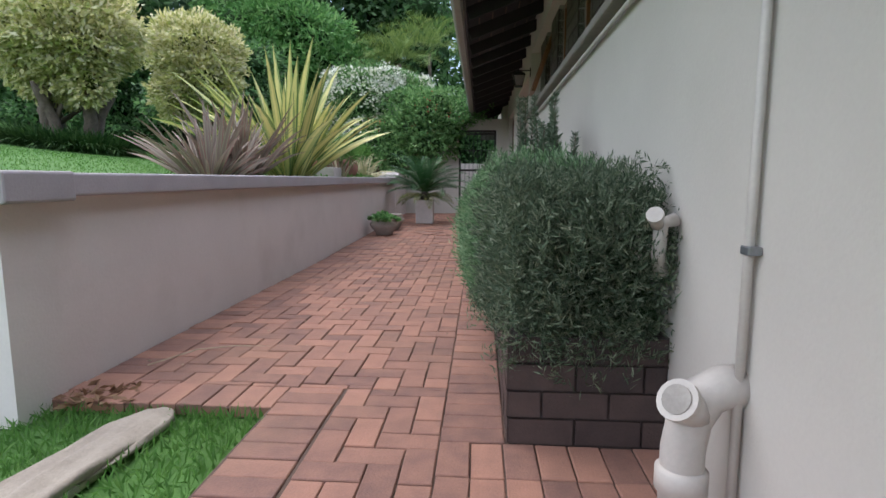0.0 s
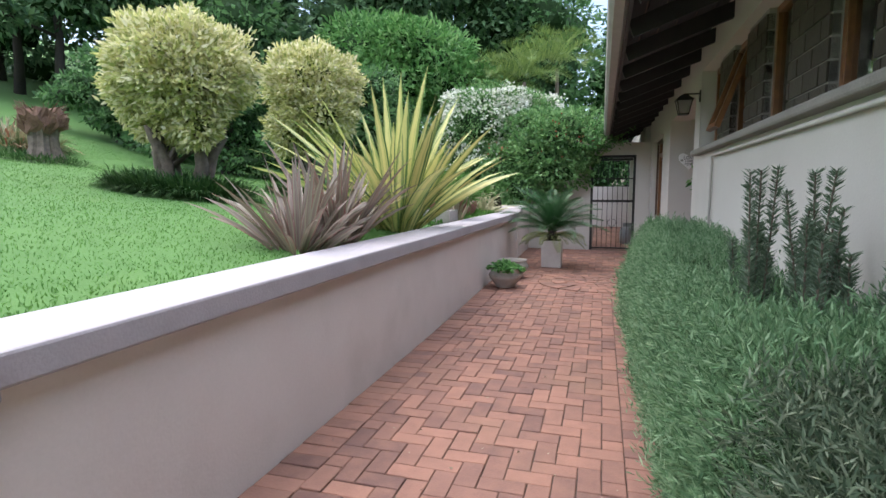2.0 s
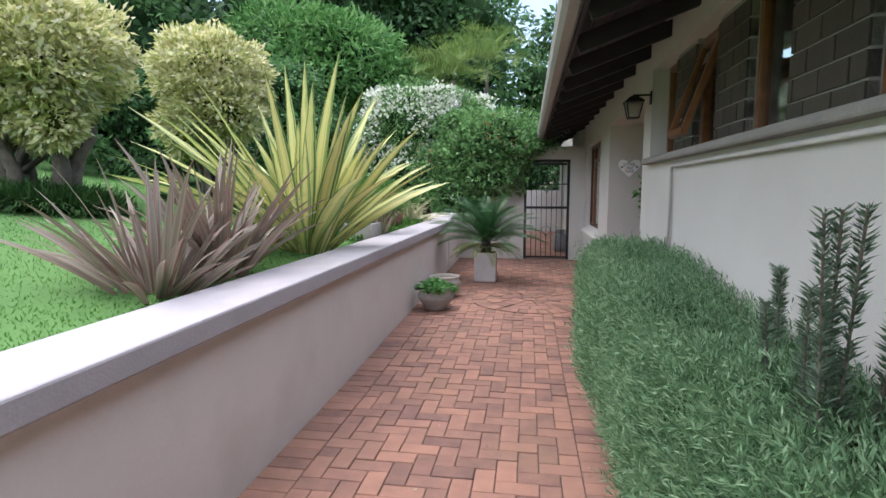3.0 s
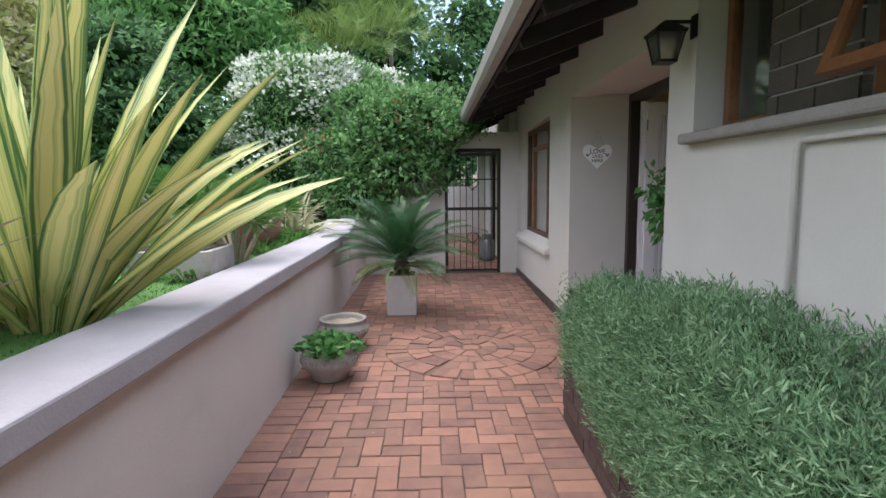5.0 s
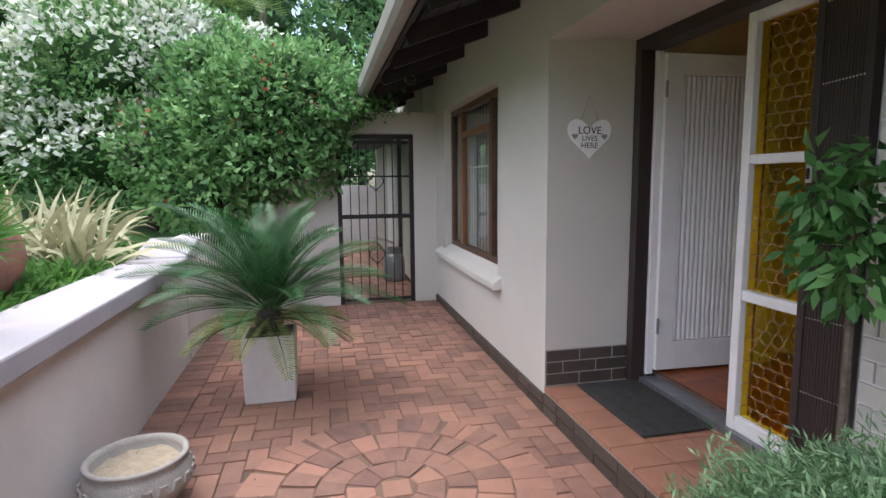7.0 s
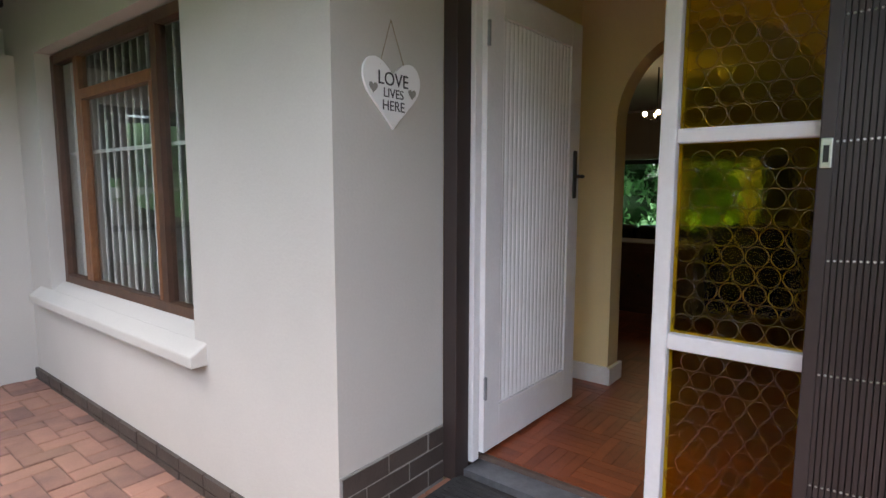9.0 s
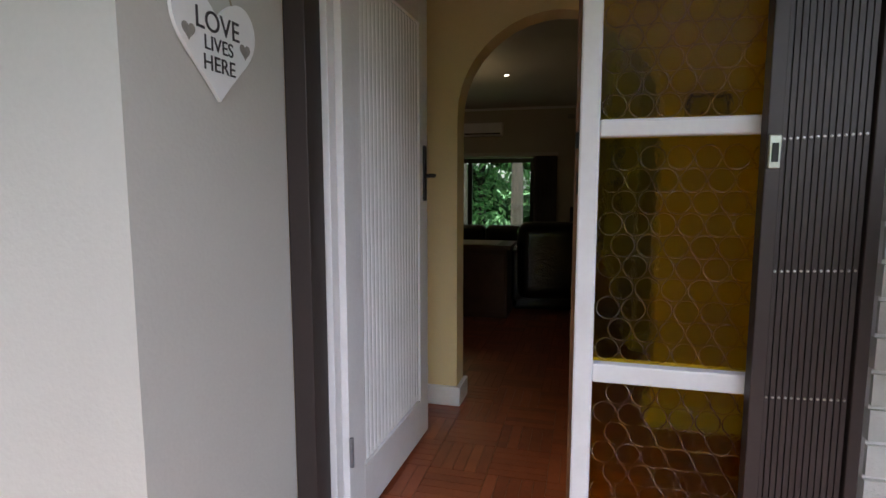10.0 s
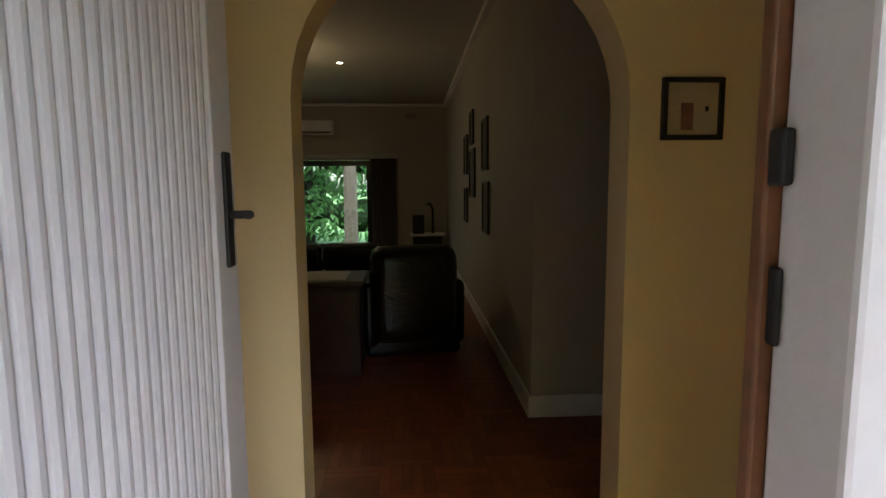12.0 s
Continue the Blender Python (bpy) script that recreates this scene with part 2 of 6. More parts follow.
L_CROWN = leaf_mat("leaves_crown", [(0.07, 0.19, 0.05), (0.13, 0.31, 0.09), (0.21, 0.43, 0.14), (0.3, 0.5, 0.2)], 0.4, 0.45)
L_YELLOW = leaf_mat("leaves_variegated", [(0.3, 0.36, 0.12), (0.5, 0.53, 0.2), (0.68, 0.66, 0.32), (0.78, 0.75, 0.46), (0.84, 0.81, 0.6)], 0.5, 0.45)
L_WHITE = leaf_mat("blossom_white", [(0.6, 0.66, 0.5), (0.8, 0.81, 0.72), (0.86, 0.86, 0.8)], 0.6, 0.3)
L_RED = leaf_mat("blossom_red", [(0.4, 0.05, 0.04), (0.5, 0.12, 0.08)], 0.6, 0.3)
L_HERB = leaf_mat("leaves_herb", [(0.063, 0.132, 0.063), (0.132, 0.247, 0.121), (0.207, 0.345, 0.184), (0.333, 0.471, 0.287)], 0.65, 0.35)
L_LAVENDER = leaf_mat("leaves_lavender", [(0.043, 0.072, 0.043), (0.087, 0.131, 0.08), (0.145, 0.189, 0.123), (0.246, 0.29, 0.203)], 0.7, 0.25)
L_ROSE = leaf_mat("leaves_rosemary", [(0.076, 0.119, 0.076), (0.136, 0.196, 0.128), (0.221, 0.289, 0.212)], 0.6, 0.35)
L_CYCAD = leaf_mat("leaves_cycad", [(0.016, 0.062, 0.023), (0.037, 0.116, 0.041), (0.066, 0.166, 0.062)], 0.35, 0.15)
L_CYCAD_OLD = leaf_mat("leaves_cycad_old", [(0.1, 0.18, 0.05), (0.2, 0.24, 0.08), (0.32, 0.3, 0.12)], 0.4, 0.15)
L_GRASS = leaf_mat("lawn_blades", [(0.075, 0.185, 0.04), (0.09, 0.22, 0.05), (0.115, 0.26, 0.06), (0.16, 0.31, 0.085)], 0.6, 0.5)
L_TUFT = leaf_mat("border_grass", [(0.022, 0.06, 0.018), (0.045, 0.112, 0.03), (0.09, 0.165, 0.053)], 0.6, 0.2)
L_BROM = leaf_mat("leaves_bromeliad", [(0.1, 0.16, 0.06), (0.28, 0.3, 0.18), (0.45, 0.42, 0.26), (0.3, 0.09, 0.06)], 0.5, 0.2)
L_PALM = leaf_mat("leaves_palm", [(0.09, 0.16, 0.04), (0.18, 0.28, 0.08), (0.3, 0.4, 0.13)], 0.45, 0.3)
# dark fill colours that stand for the shade deep inside crowns and hedge
SHADE_CORE_YELLOW = mat("shaded_core_yellow", (0.07, 0.085, 0.03), (0.035, 0.045, 0.016), 1.0, 12, 60, 0.5, spec=0.0)
SHADE_CORE = mat("shaded_core", (0.045, 0.08, 0.035), (0.02, 0.04, 0.018), 1.0, 12, 60, 0.5, spec=0.0)
FLAX_YELLOW = striped_leaf("flax_yellow", (0.33, 0.4, 0.13), (0.68, 0.63, 0.26), (0.07, 0.15, 0.05))
FLAX_BRONZE = striped_leaf("flax_bronze", (0.27, 0.27, 0.19), (0.19, 0.14, 0.115), (0.24, 0.085, 0.085))


# ---- building helpers ----
def part(name, bm, material, parent=None, label="", smooth=False):
    me = bpy.data.meshes.new(name)
    bm.normal_update()
    if smooth:
        for f in bm.faces:
            f.smooth = True
    bm.to_mesh(me)
    bm.free()
    me.materials.append(material)
    ob = new(name, me)
    if parent:
        ob.parent = parent
    if label:
        tagged(ob, label)
    return ob


def thing(name, at, label, category, group="", kind=""):
    ob = new(name)
    ob.empty_display_size = 0.1
    ob.location = at
    return tagged(ob, label, category, group, kind)


def box(bm, x0, x1, y0, y1, z0, z1, bevel=0.0, rot=None):
    """A box; corners optionally bevelled, turned by rot about its own centre."""
    c = Vector(((x0 + x1) / 2, (y0 + y1) / 2, (z0 + z1) / 2))
    m = Matrix.Translation(c) @ (rot or Matrix()) @ Matrix.Diagonal((x1 - x0, y1 - y0, z1 - z0, 1))
    r = bmesh.ops.create_cube(bm, size=1, matrix=m)
    if bevel:
        es = list({e for v in r["verts"] for e in v.link_edges})
        bmesh.ops.bevel(bm, geom=es, offset=bevel, segments=2, affect="EDGES", profile=0.5)
    return bm


def boxes(*specs, bevel=0.0):
    bm = bmesh.new()
    for s in specs:
        box(bm, *s, bevel=bevel)
    return bm


def tube(bm, pts, radii, seg=10, cap=True):
    """A tube along points, with a radius at each."""
    pts = [Vector(p) for p in pts]
    if not hasattr(radii, "__len__"):
        radii = [radii] * len(pts)
    rings, side = [], None
    for i, p in enumerate(pts):
        d = (pts[min(i + 1, len(pts) - 1)] - pts[max(i - 1, 0)]).normalized()
        if side is None:
            side = d.orthogonal().normalized()
        side = (side - d * side.dot(d)).normalized()
        up = d.cross(side)
        rings.append([bm.verts.new(p + (side * math.cos(a) + up * math.sin(a)) * radii[i]) for a in (2 * math.pi * k / seg for k in range(seg))])
    for r0, r1 in zip(rings, rings[1:]):
        for k in range(seg):
            bm.faces.new((r0[k], r0[(k + 1) % seg], r1[(k + 1) % seg], r1[k]))
    if cap:
        bm.faces.new(rings[0][::-1])
        bm.faces.new(rings[-1])
    return bm


def lathe(bm, profile, at=(0, 0, 0), seg=32):
    """A turned body from (radius, height) pairs."""
    rings = [[bm.verts.new((at[0] + r * math.cos(2 * math.pi * k / seg), at[1] + r * math.sin(2 * math.pi * k / seg), at[2] + z)) for k in range(seg)] for r, z in profile]
    for r0, r1 in zip(rings, rings[1:]):
        for k in range(seg):
            bm.faces.new((r0[k], r0[(k + 1) % seg], r1[(k + 1) % seg], r1[k]))
    bm.faces.new(rings[0][::-1])
    bm.faces.new(rings[-1])
    return bm


def quads(name, verts, material, parent=None, label="", uvs=None, per=4, smooth=False):
    """One mesh of separate quads (per=4), or of strips with per vertices in two rows, from an array of vertices."""
    verts = np.asarray(verts, dtype=np.float32).reshape(-1, 3)
    nv = len(verts)
    me = bpy.data.meshes.new(name)
    me.vertices.add(nv)
    me.vertices.foreach_set("co", verts.ravel())
    if per == 4:
        idx = np.arange(nv, dtype=np.int32)
    else:
        k = per // 2 - 1
        base = (np.arange(nv // per, dtype=np.int32) * per)[:, None, None]
        step = (np.arange(k, dtype=np.int32) * 2)[None, :, None]
        idx = (base + step + np.array([0, 1, 3, 2], dtype=np.int32)[None, None, :]).ravel()
    nf = len(idx) // 4
    me.loops.add(nf * 4)
    me.loops.foreach_set("vertex_index", idx)
    me.polygons.add(nf)
    me.polygons.foreach_set("loop_start", np.arange(nf, dtype=np.int32) * 4)
    me.polygons.foreach_set("loop_total", np.full(nf, 4, dtype=np.int32))
    if smooth:
        me.polygons.foreach_set("use_smooth", np.ones(nf, dtype=bool))
    if uvs is not None:
        layer = me.uv_layers.new(name="UVMap")
        layer.data.foreach_set("uv", np.asarray(uvs, dtype=np.float32).reshape(-1, 2)[idx].ravel())
    me.update(calc_edges=True)
    me.validate()
    me.materials.append(material)
    ob = new(name, me)
    if parent:
        ob.parent = parent
    if label:
        tagged(ob, label)
    return ob


def unit(v):
    return v / (np.linalg.norm(v, axis=-1, keepdims=True) + 1e-9)


def leaf_verts(rng, pos, direction, length, width, fold=0.25):
    """Rhombic folded leaves: base, side, tip, side."""
    n = len(pos)
    d = unit(direction)
    s = unit(np.cross(d, unit(rng.normal(size=(n, 3)))))
    up = np.cross(s, d)
    L = (length * rng.uniform(0.7, 1.3, n))[:, None]
    W = (width * rng.uniform(0.7, 1.2, n))[:, None]
    mid = pos + d * L * 0.45 + up * W * fold
    return np.stack([pos, mid + s * W * 0.5, pos + d * L - up * L * 0.1, mid - s * W * 0.5], axis=1)


def cloud(rng, blobs, n, inner=0.72):
    """Points near the surfaces of the blobs (x, y, z, rx, ry, rz) with outward directions; lumpy, with gaps."""
    b = np.array(blobs, float)
    wgt = (b[:, 3] * b[:, 4] + b[:, 4] * b[:, 5]) ** 1.0
    which = rng.choice(len(b), n, p=wgt / wgt.sum())
    d = unit(rng.normal(size=(n, 3)))
    r = inner + (1.04 - inner) * rng.uniform(0, 1, n) ** 0.6
    r = np.where(rng.uniform(0, 1, n) < 0.06, r + rng.uniform(0, 0.13, n), r)
    lump = 1 + 0.11 * np.sin(d[:, 0] * 7 + which) * np.cos(d[:, 1] * 6 + which * 2) + 0.07 * np.sin(d[:, 2] * 13 + which * 3)
    p = b[which, :3] + d * b[which, 3:] * (r * lump)[:, None]
    return p, d


# solid dark blobs within a crown, coloured as the shade between its leaves
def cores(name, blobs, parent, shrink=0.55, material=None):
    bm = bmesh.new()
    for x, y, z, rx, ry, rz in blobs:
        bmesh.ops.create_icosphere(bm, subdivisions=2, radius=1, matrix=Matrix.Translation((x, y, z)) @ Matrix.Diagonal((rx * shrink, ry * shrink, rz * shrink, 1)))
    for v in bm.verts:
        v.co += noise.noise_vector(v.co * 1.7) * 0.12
    return part(name, bm, material or SHADE_CORE, parent)


def scattered_blobs(rng, centre, size, n, rmin, rmax):
    out = []
    for _ in range(n):
        d = unit(rng.normal(size=3)) * rng.uniform(0.4, 0.85)
        r = rng.uniform(rmin, rmax)
        out.append((*(np.array(centre) + d * np.array(size)), r, r, r * 0.85))
    return out


def tree(name, base, label, category, blobs, leaves, length, width, material, seed, trunk_r=0.12, stems=1, bark=None, group="", droop=0.0, core=True, extra=None, spread=0.25):
    """A shrub or tree: tapering stems with limbs that run into the crown, and a crown of single leaves."""
    rng = np.random.default_rng(seed)
    ob = thing(name, base, label, category, group)
    b = np.array(blobs, float)
    b[:, :3] -= np.array(base)
    bm = bmesh.new()
    for s in range(stems):
        a = 2 * math.pi * s / stems + rng.uniform(0, 1)
        off = np.array([math.cos(a), math.sin(a), 0]) * (trunk_r * 1.3 if stems > 1 else 0)
        tgt = b[s % len(b), :3] if stems > 1 else b[:, :3].mean(0)
        top = off * (1 + spread * 6) + np.array([tgt[0] * 0.5, tgt[1] * 0.5, tgt[2] * 0.9])
        pts = [off + (top - off) * k + rng.normal(size=3) * trunk_r * 0.35 * (0 < k < 1) for k in (0, 0.2, 0.45, 0.7, 1)]
        pts[0][2] -= 0.15
        r0 = trunk_r * (1 if stems == 1 else 0.6)
        tube(bm, pts, [r0 * 1.25, r0, r0 * 0.8, r0 * 0.6, r0 * 0.25], 9)
        for q in range(3):
            start = np.array(pts[2 + q % 2])
            t2 = b[rng.integers(len(b)), :3]
            midp = (start + t2) / 2 + rng.normal(size=3) * 0.1
            tube(bm, [start, midp, t2], [r0 * 0.45, r0 * 0.3, r0 * 0.12], 7)
    part("trunk", bm, bark or BARK, ob, smooth=True)
    crown_blobs = b
    p, d = cloud(rng, crown_blobs, leaves)
    dd = d + rng.normal(size=d.shape) * 0.7 + np.array([0, 0, -droop])
    crown = quads("crown", leaf_verts(rng, p, dd, length, width), material, ob)
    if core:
        cores("inner_shade", [tuple(x) for x in crown_blobs], ob, material=SHADE_CORE_YELLOW if material is L_YELLOW else SHADE_CORE)
    if extra:
        count, l2, w2, m2, low, nm = extra
        p, d = cloud(rng, crown_blobs, count * 4, 0.97)
        clump = np.sin(p[:, 0] * 4.1) + np.sin(p[:, 2] * 5.3 + 1) + np.sin(p[:, 1] * 3.7)
        keep = (d[:, 2] > low) & (clump > -0.3)
        p, d = p[keep][:count], d[keep][:count]
        quads(nm, leaf_verts(rng, p, d + rng.normal(size=d.shape) * 0.8, l2, w2), m2, ob)
    return ob


def strap_plant(rng, centre, n, lmin, lmax, width, lean_max, bend, seg=7):
    """Strap leaves that rise from a base and arch outwards; returns vertices and uvs of strips."""
    V, U = [], []
    for i in range(n):
        az = rng.uniform(0, 2 * math.pi)
        lean = lean_max * rng.uniform(0.02, 1) ** 0.8
        L, w = rng.uniform(lmin, lmax), width * rng.uniform(0.75, 1.2)
        out = np.array([math.cos(az), math.sin(az), 0])
        side0 = np.array([-math.sin(az), math.cos(az), 0])
        tw = rng.uniform(-0.9, 0.9)
        p = np.array(centre) + out * 0.12 * rng.uniform(0, 1) * (1 + lean)
        ang = lean
        for k in range(seg + 1):
            t = k / seg
            prof = (0.45 + 1.2 * t) if t < 0.45 else (0.99 * (1 - ((t - 0.45) / 0.55) ** 1.7))
            prof = max(prof, 0.03)
            d = out * math.sin(ang) + np.array([0, 0, 1]) * math.cos(ang)
            nrm = np.cross(side0, d)
            s = side0 * math.cos(tw) + nrm * math.sin(tw)
            V += [p - s * w * prof / 2, p + s * w * prof / 2]
            U += [(0.02, t), (0.98, t)]
            p = p + d * L / seg
            ang += bend * rng.uniform(0.5, 1.4) * (t + 0.15) * (0.3 + lean) / seg * 2
    return V, U, 2 * (seg + 1)


def floor_z(y):
    """The path is level at first and then climbs gently to the gate."""
    return 0.0 if y < 6 else 0.0134 * (y - 6)


def lawn_z(x, y):
    d = -2.1 - x
    z = 0.88 + 0.13 * max(0, min(d, 8)) + 0.27 * max(0, d - 8)
    far = max(0.0, y - 16)
    return z + min(far, 30) * 0.1 + 0.04 * noise.noise((x * 0.4, y * 0.4, 0)) * min(1, max(0, d))


# ---- setting: ground, garden terrain, walls ----
def structure(name, bm, material, label, category):
    return tagged(part(name, bm, material), label, category, kind="structure")


bm = bmesh.new()
bmesh.ops.create_grid(bm, x_segments=4, y_segments=4, size=600, matrix=Matrix.Translation((0, 0, -0.06)))
structure("ground", bm, GRASS_SOIL, "flat grassy ground that runs out to the horizon", "ground")

bm = bmesh.new()
xs = [-2.08 - 0.6 * i for i in range(26)] + [-18 - 2.5 * i for i in range(1, 14)]
ys = [2.2 + 0.7 * j for j in range(26)] + [20 + 2.5 * j for j in range(1, 16)]
gridv = [[bm.verts.new((x, y, lawn_z(x, y))) for y in ys] for x in xs]
for a, b in zip(gridv, gridv[1:]):
    for j in range(len(ys) - 1):
        bm.faces.new((a[j], b[j], b[j + 1], a[j + 1]))
structure("lawn", bm, GRASS_SOIL, "green mown lawn that climbs away behind the low wall", "lawn")
# the terrain goes on behind the gate's wall
bm = bmesh.new()
bmesh.ops.create_grid(bm, x_segments=2, y_segments=2, size=1, matrix=Matrix.Translation((14, 42, 0.0)) @ Matrix.Diagonal((17, 25, 1, 1)))
structure("back_garden_ground", bm, GRASS_SOIL, "level grassy ground of the yard behind the gate", "ground")

# paving bed under the bricks
bm = bmesh.new()
prev = None
for y in [-4, 0, 2.1, 2.1001, 6, 9, 13.4, 22]:
    x0 = -0.87 if y <= 2.1 else -1.9
    row = [bm.verts.new((x0, y, floor_z(y) - 0.009)), bm.verts.new((0.75, y, floor_z(y) - 0.009))]
    if prev:
        bm.faces.new((prev[0], prev[1], row[1], row[0]))
    prev = row
bed = structure("pavement", bm, JOINT, "red clay brick path laid in herringbone with dark joints", "pavement")

# low garden wall with its painted cap
garden_wall = tagged(part("wall_garden", boxes((-2.12, -1.85, 1.96, 11.75, -0.05, 0.868)), PLASTER_WALL), "low beige plastered retaining wall along the brick path", "wall", kind="structure")
part("end_pier", boxes((-2.14, -1.83, 1.93, 2.2, -0.05, 0.85)), PLASTER_WALL, garden_wall)
part("wall_return", boxes((-30, -2.14, 1.96, 2.2, -0.05, 1.0)), PLASTER_WALL, garden_wall)
part("wall_back", boxes((-2.12, -1.84, 11.75, 13.5, -0.05, 1.05)), PLASTER_WALL, garden_wall)
part("cap", boxes((-2.2, -1.785, 2.235, 11.6, 0.868, 0.972), bevel=0.012), CAP, garden_wall, "lilac-grey painted wall cap with worn edges")
part("pier_cap", boxes((-2.24, -1.74, 1.87, 2.237, 0.85, 0.977), bevel=0.012), CAP, garden_wall)
bm = boxes((-2.2, -1.79, 11.55, 12.1, 0.93, 1.09), bevel=0.02)
for v in bm.verts:
    if v.co.z > 1.02 and v.co.y < 11.7:
        v.co.z -= 0.1
part("raised_end", bm, CAP, garden_wall)

# house front, near part: plain wall, window band with brick piers, wall over it
WX = 0.66
near_wall = tagged(part("wall_front_near", boxes((WX, 0.92, -4, 7.82, -0.05, 1.76)), PLASTER), "long beige plastered house wall under the window band", "wall", kind="structure")
part("wall_over", boxes((WX, 0.92, -4, 15.2, 2.6, 3.05)), PLASTER, near_wall)
part("wall_jamb", boxes((WX, 0.92, 7.5, 7.82, 1.76, 2.6)), PLASTER, near_wall)
part("porch_lintel", boxes((WX, 0.92, 7.82, 10.08, 2.4, 2.6)), PLASTER, near_wall)
part("ledge", boxes((WX - 0.075, WX + 0.1, -4, 7.53, 1.745, 1.80), bevel=0.015), LEDGE, near_wall, "rounded plaster ledge under the windows")
# far part beside the gate, with one window opening
far_wall = tagged(part("wall_front_far", boxes((WX, 0.92, 10.08, 11.05, 0.0, 2.6), (WX, 0.92, 12.97, 13.6, 0.0, 2.6), (WX, 0.92, 11.05, 12.97, 0.0, 0.8), (WX, 0.92, 11.05, 12.97, 2.34, 2.6)), PLASTER), "beige plastered house wall with a barred window", "wall", kind="structure")
part("porch_side", boxes((0.92, 1.24, 10.08, 10.3, 0.0, 2.6)), PLASTER, far_wall)
bm = boxes((WX - 0.075, WX + 0.08, 10.95, 13.2, 0.695, 0.75))
for v in bm.verts:
    if v.co.z > 0.72 and v.co.x > WX:
        v.co.z = 0.85
bmesh.ops.bevel(bm, geom=list(bm.edges), offset=0.008, segments=2, affect="EDGES", profile=0.5)
part("window_sill", bm, PLASTER, far_wall)

# porch: side wall, ceiling, raised floor
tagged(part("wall_porch", boxes((0.92, 1.3, 7.62, 7.82, 0, 2.6)), PLASTER), "beige plastered side wall of the entrance porch", "wall", kind="structure")
tagged(part("ceiling_porch", boxes((0.92, 1.5, 7.82, 10.1, 2.42, 2.5)), PLASTER), "plastered porch ceiling over the front door", "ceiling", kind="structure")
porch = tagged(part("floor_porch", boxes((0.655, 1.3, 7.99, 10.07, -0.02, 0.2)), MORTAR), "raised entrance step tiled in terracotta", "step", kind="structure")

# gate wall
gate_wall = tagged(part("wall_gate", boxes((-1.9, -0.53, 13.4, 13.62, 0, 2.38), (0.38, WX, 13.4, 13.62, 0, 2.38), (-0.53, 0.38, 13.4, 13.62, 2.13, 2.38)), PLASTER), "beige plastered wall that holds the garden gate", "wall", kind="structure")

# entrance hall, arch wall and the living room behind it
FZ = 0.29
floor_in = tagged(part("floor_inside", boxes((1.42, 11.0, 7.0, 15.0, 0.1, FZ - 0.006)), JOINT), "dark red parquet floor of hall and living room", "floor", kind="structure")
tagged(part("wall_hall_north", boxes((1.24, 2.62, 10.12, 10.3, 0, 2.75)), CREAM), "cream painted hall wall behind the door", "wall", kind="structure")
tagged(part("wall_hall_south", boxes((1.42, 2.62, 7.9, 8.1, 0, 2.75)), CREAM), "cream painted hall wall", "wall", kind="structure")
tagged(part("ceiling_hall", boxes((1.3, 2.62, 7.9, 10.3, 2.7, 2.76)), CEIL), "plain painted hall ceiling", "ceiling", kind="structure")
bm = bmesh.new()
pts = [(7.0, 0.1), (8.88, 0.1), (8.88, 1.86)]
pts += [(9.385 - 0.505 * math.cos(math.pi * k / 20), 1.86 + 0.5 * math.sin(math.pi * k / 20)) for k in range(1, 20)]
pts += [(9.89, 1.86), (9.89, 0.1), (15.0, 0.1), (15.0, 3.1), (7.0, 3.1)]
f0 = bm.faces.new([bm.verts.new((2.62, y, z)) for y, z in pts])
r = bmesh.ops.extrude_face_region(bm, geom=[f0])
bmesh.ops.translate(bm, vec=(0.16, 0, 0), verts=[g for g in r["geom"] if isinstance(g, bmesh.types.BMVert)])
bmesh.ops.recalc_face_normals(bm, faces=bm.faces)
arch = tagged(part("wall_arch", bm, CREAM), "cream hall wall with a round-headed archway", "wall", kind="structure")
part("skirting", boxes((2.595, 2.62, 9.875, 10.12, FZ, FZ + 0.11), (2.595, 2.80, 9.865, 9.89, FZ, FZ + 0.11), bevel=0.006), WHITE_PAINT, arch, "white moulded skirting")
part("skirting", boxes((2.595, 2.62, 8.1, 8.895, FZ, FZ + 0.11), (2.595, 2.80, 8.88, 8.905, FZ, FZ + 0.11), bevel=0.006), WHITE_PAINT, arch)
room = tagged(part("wall_room_south", boxes((3.93, 11.0, 8.43, 8.87, 0.1, 3.1)), ROOM_PAINT), "dim painted living room wall hung with pictures", "wall", kind="structure")
part("skirting", boxes((3.91, 3.93, 8.43, 8.87, FZ, FZ + 0.13), (3.91, 11.0, 8.87, 8.89, FZ, FZ + 0.13), bevel=0.005), WHITE_PAINT, room)
tagged(part("wall_room_far", boxes((10.8, 11.0, 8.87, 10.2, 0.1, 3.1), (10.8, 11.0, 13.4, 15.0, 0.1, 3.1), (10.8, 11.0, 10.2, 13.4, 2.1, 3.1), (10.8, 11.0, 10.2, 13.4, 0.1, 0.5)), ROOM_PAINT), "living room end wall with a wide window", "wall", kind="structure")
tagged(part("wall_room_north", boxes((2.78, 11.0, 14.8, 15.0, 0.1, 3.1)), ROOM_PAINT), "living room side wall", "wall", kind="structure")
tagged(part("wall_passage", boxes((2.78, 4.5, 7.0, 7.15, 0.1, 3.1), (4.4, 4.5, 7.15, 8.43, 0.1, 3.1)), ROOM_PAINT), "plain wall that closes the passage", "wall", kind="structure")
tagged(part("ceiling_room", boxes((2.7, 11.0, 7.0, 15.0, 3.08, 3.14)), CEIL), "dim painted living room ceiling", "ceiling", kind="structure")
cor = boxes((3.93, 10.8, 8.87, 8.93, 3.02, 3.08), (10.77, 10.8, 8.93, 14.8, 3.035, 3.08))
